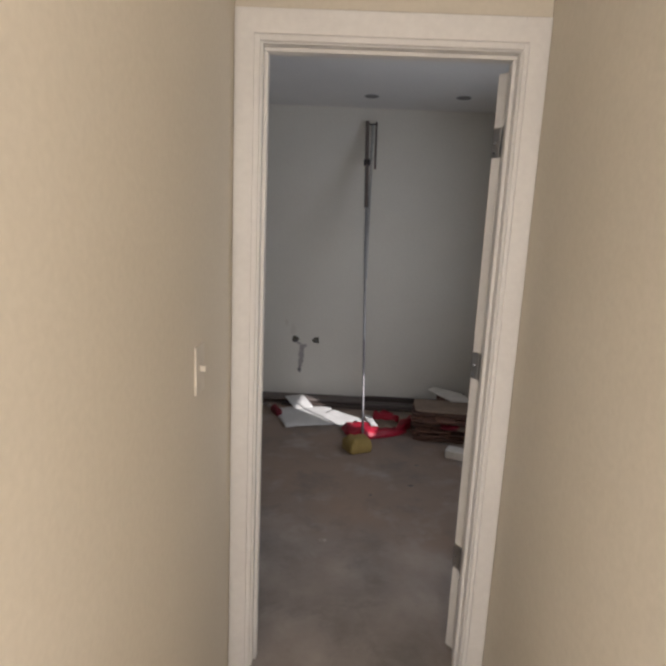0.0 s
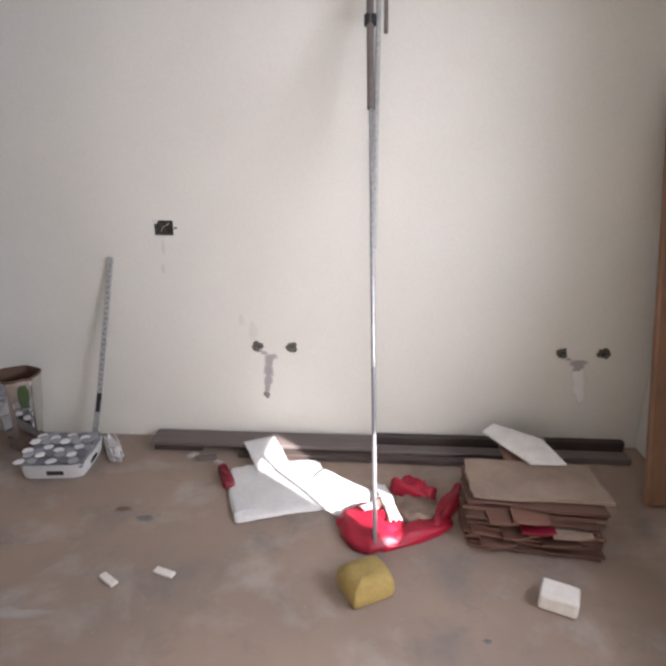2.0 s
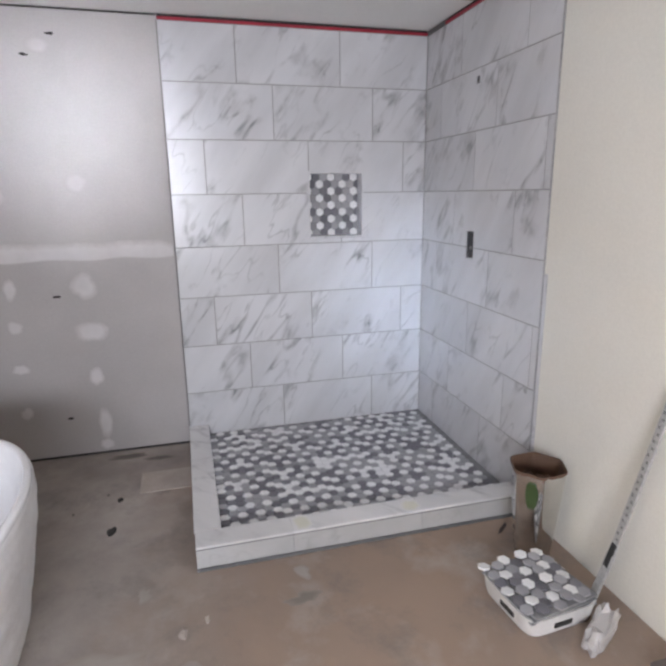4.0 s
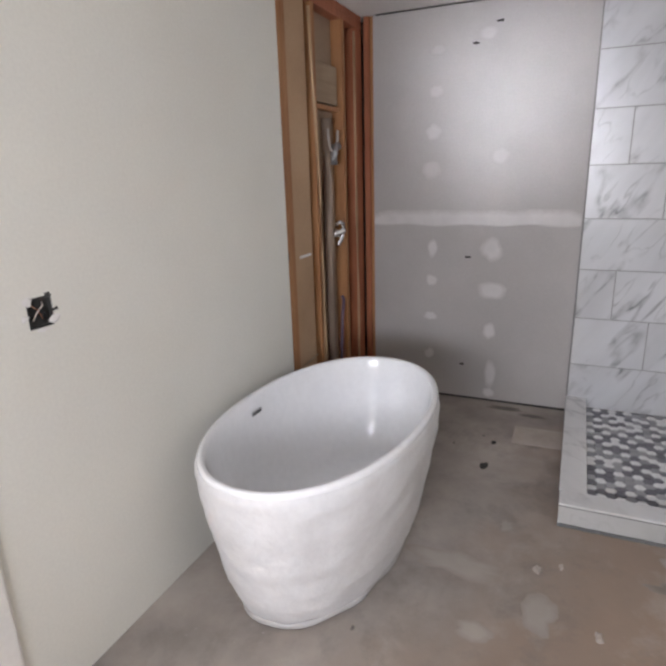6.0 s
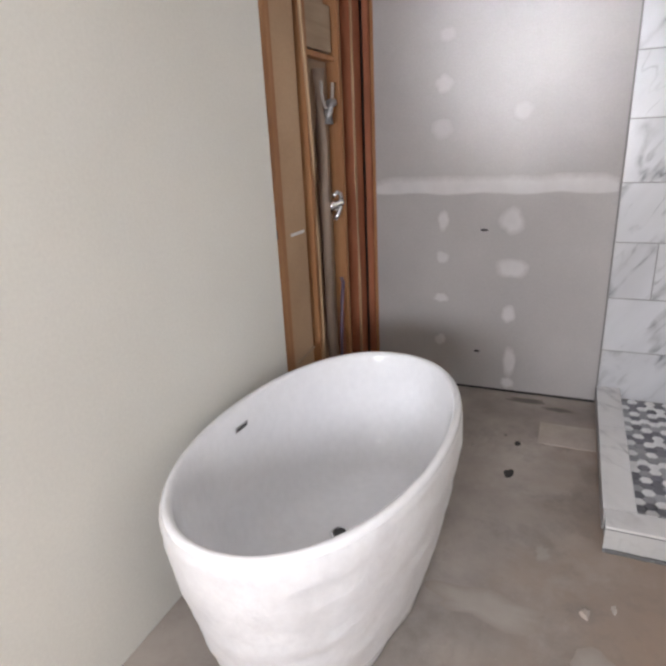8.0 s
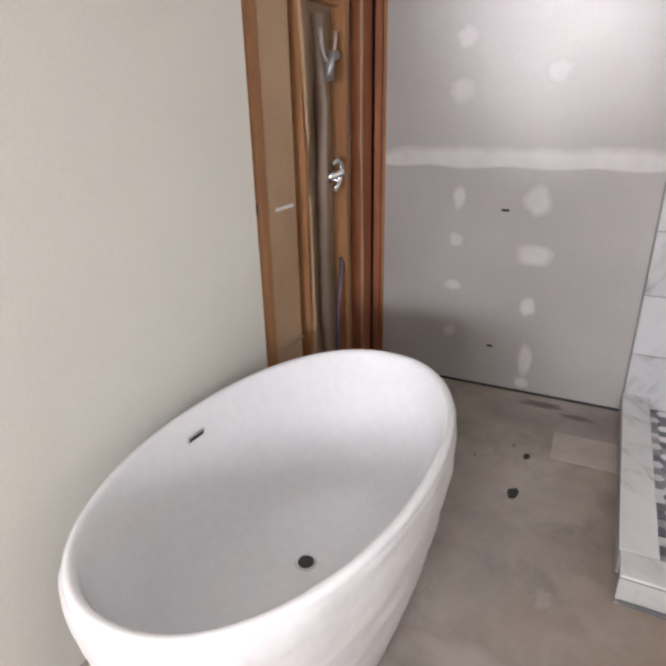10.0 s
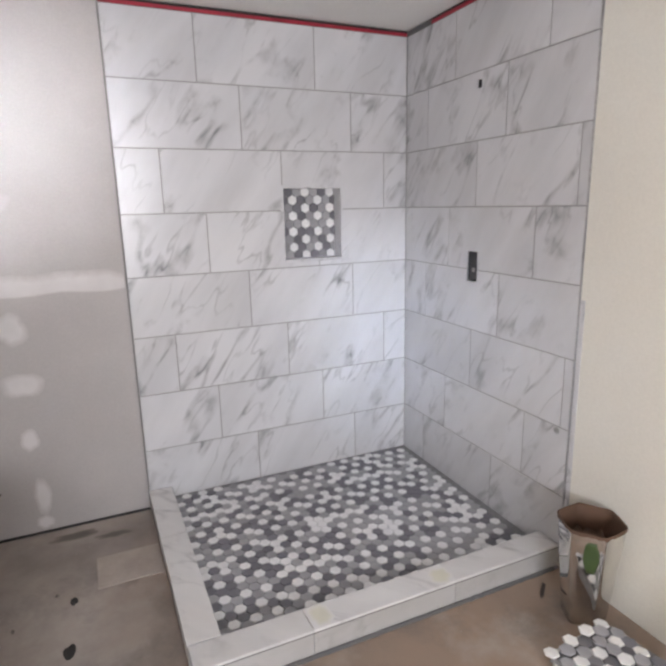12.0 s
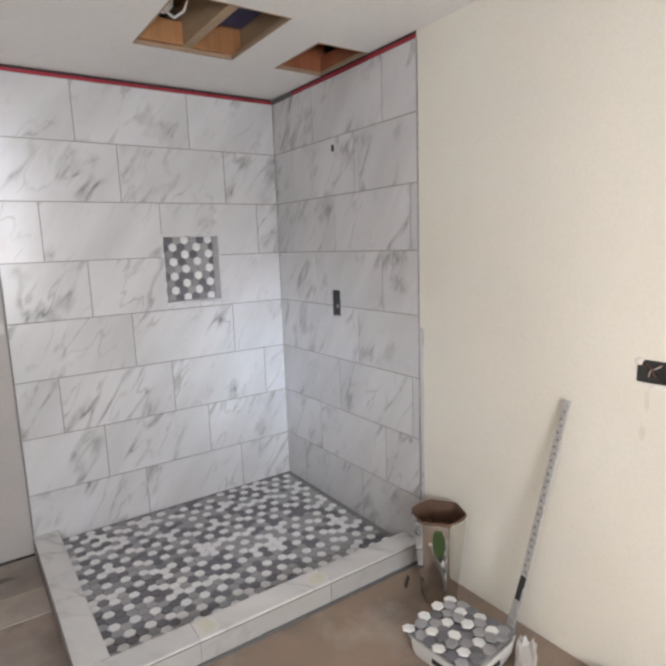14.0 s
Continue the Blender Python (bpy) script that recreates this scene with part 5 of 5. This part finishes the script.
# ---- marks and scraps on the open floor ----
patch = part("mortar_patch", panel(-2.80, -2.57, 1.71, 1.985, 0.0005, 0.004, on_z), M_SLABPATCH, floor, "pale rectangular mortar patch")
for i, (x, y, ru, rv) in enumerate(((-1.42, 1.62, 0.07, 0.20), (-1.10, 1.75, 0.05, 0.05), (-0.75, 1.55, 0.05, 0.04), (-1.75, 1.78, 0.04, 0.03), (-1.0, 2.30, 0.12, 0.03), (-1.25, 1.95, 0.10, 0.07))):
    part("plaster_smear", blob((x, y), ru, rv, on_z, 0.0003, 0.0016, i + 60, 22, 0.4), M_SMEAR, floor, "pale plaster smear")
for i, (x, y, s) in enumerate(((-2.535, 1.615, 0.026), (-2.250, 1.605, 0.036), (-2.45, 1.40, 0.012), (-2.60, 1.55, 0.012), (-0.95, 1.35, 0.012), (0.55, 1.95, 0.022), (0.62, 2.25, 0.018), (0.30, 1.80, 0.012), (-0.72, 2.83, 0.045), (-0.45, 3.22, 0.05))):
    g_ = tagged(part("floor_crumb", blob((x, y), s, s * 0.6, on_z, 0.0003, 0.006, i + 80, 14, 0.25), M_DARK if i < 2 else M_DIRT), "dark crumb of dried mud on the slab", "debris", "crumbs on the floor")
for i, (x, y, ru, rv) in enumerate(((-3.05, 1.62, 0.035, 0.12), (-2.98, 1.80, 0.03, 0.09))):
    part("dirt_smear", blob((x, y), ru, rv, on_z, 0.0003, 0.0012, i + 140, 28, 0.25), M_DIRT, floor, "dark dirt smear")
for i, (x, y, s) in enumerate(((-1.55, 2.02, 0.02), (-1.50, 1.93, 0.035), (-1.22, 2.15, 0.03), (0.05, 1.30, 0.02), (-0.55, 1.62, 0.018))):
    tagged(part("plaster_crumb", blob((x, y), s, s * 0.5, on_z, 0.0003, 0.008, i + 120, 12, 0.5), M_SLABPATCH), "pale plaster crumb on the slab", "debris", "crumbs on the floor")

part("plaster_smear", blob((-1.715, 2.42), 0.05, 0.035, on_z, 0.0003, 0.0022, 451, 22, 0.4), M_SMEAR, floor, "pale plaster smear by the kerb")
part("mud_smear", blob((-1.56, 2.40), 0.035, 0.07, on_z, 0.0002, 0.0010, 452, 28, 0.5), M_DAMP, floor, "dull mud smear by the kerb")
tagged(part("floor_crumb", blob((-0.845, 2.888), 0.045, 0.022, on_z, 0.0003, 0.006, 453, 14, 0.35), M_DKMUD), "reddish-brown torn scrap on the slab", "debris", "crumbs on the floor")

# ---- pieces: wall tiles and mosaic ----
TZ0, TP, TL, GAP = 0.029, 0.3045, 0.612, 0.0055
tile_mesh = {}


def tile(plane, a, b, z0, z1):
    """One tile, cut to its length; alike tiles share a mesh."""
    key = (plane, round(b - a, 3), round(z1 - z0, 3))
    if key not in tile_mesh:
        w, h = (b - a - GAP) / 2, (z1 - z0 - GAP) / 2
        bm = box((-0.004, -w, -h), (0.004, w, h), 0.0012) if plane == "x" else box((-w, -0.004, -h), (w, 0.004, h), 0.0012)
        me = bpy.data.meshes.new("tile")
        bm.to_mesh(me)
        bm.free()
        me.materials.append(M_MARBLE if plane == "x" else M_MARBLE_N)
        tile_mesh[key] = me
    ob = new("tile", tile_mesh[key])
    ob.parent = shower
    c, z = (a + b) / 2, (z0 + z1) / 2
    ob.matrix_local = pose(TX - 0.004, c, z) if plane == "x" else pose(c, TYN + 0.004, z)


def pierced_tile(plane, a, b, z0, z1, holes):
    """A tile with rectangular holes or notches cut in it."""
    cuts = [(max(h[0], a + GAP / 2), min(h[1], b - GAP / 2), max(h[2], z0 + GAP / 2), min(h[3], z1 - GAP / 2)) for h in holes]
    box_ = (a + GAP / 2, b - GAP / 2, z0 + GAP / 2, z1 - GAP / 2)
    if plane == "x":
        part("tile", panel(*box_, TX - 0.008, TX, on_x, cuts), M_MARBLE, shower)
    else:
        part("tile", panel(*box_, TYN, TYN + 0.008, on_y, cuts), M_MARBLE_N, shower)


NORTH_JOINT = [-2.31, -2.10, -1.89, -2.31, -2.10, -1.89, -2.31, -2.08]
for r in range(8):
    z0, z1 = TZ0 + r * TP, TZ0 + (r + 1) * TP
    first = (0.612, 0.408, 0.204)[r % 3]
    ys = [YT] + [y for y in [YT + first + k * TL for k in range(4)] if y < TYN - 0.03] + [TYN]
    for a, b in zip(ys, ys[1:]):
        if a < NICHE[1] and b > NICHE[0] and z0 < NICHE[3] and z1 > NICHE[2]:
            pierced_tile("x", a, b, z0, z1, [NICHE])
        else:
            tile("x", a, b, z0, z1)
    xs = [TX] + sorted(x for x in [NORTH_JOINT[r] - k * TL for k in range(3)] if x > TX + 0.03) + [XC]
    for a, b in zip(xs, xs[1:]):
        cuts = [h for h in north_holes if -2.6 < h[0] < -2.4 and a < h[0] and b > h[1] and z0 < h[3] and z1 > h[2]]
        if cuts:
            pierced_tile("y", a, b, z0, z1, cuts)
        else:
            tile("y", a, b, z0, z1)

# mosaic in the niche
for j in range(10):
    for i in range(8):
        y = ny0 + 0.012 + i * PU + (j % 2) * PU / 2
        z = nz0 + 0.020 + j * PV
        if y < ny1 + 0.012 and z < nz1 + 0.010:
            hex_object("hexagon", hex_tone(i, j), Matrix.Translation((ND, y, z)) @ Euler((0, radians(90), 0)).to_matrix().to_4x4() @ Euler((0, 0, radians(90))).to_matrix().to_4x4(), shower)

# mosaic on the shower floor: the front rows piece by piece, the rest joined
rest = bmesh.new()
fx0, fx1, fy0, fy1 = TX + 0.026, XC - KW - 0.024, YT + KW + 0.024, TYN - 0.024
count = 0
j = 0
while fy0 + j * PV < fy1:
    i = 0
    while True:
        x = fx1 - i * PU - (j % 2) * PU / 2
        if x < fx0:
            break
        y = fy0 + j * PV
        tone = hex_tone(i, j, (i // 6) * 1 + (j // 7) * 2)
        if count < 300:
            hex_object("hexagon", tone, pose(x, y, ZF - 0.0005 + 0.001 * ((i * 5 + j * 3) % 3)), pan)
            count += 1
        else:
            b_ = hex_bm()
            b_.verts.index_update()
            vs = [rest.verts.new((v.co.x + x, v.co.y + y, v.co.z + ZF - 0.0005)) for v in b_.verts]
            for f in b_.faces:
                nf = rest.faces.new([vs[v.index] for v in f.verts])
                nf.material_index = tone
            b_.free()
        i += 1
    j += 1
tagged(part("hexagon_field", rest, [M_HEXW, M_HEXG, M_HEXD], pan), "far rows of hexagon mosaic", "", "", "stuff")
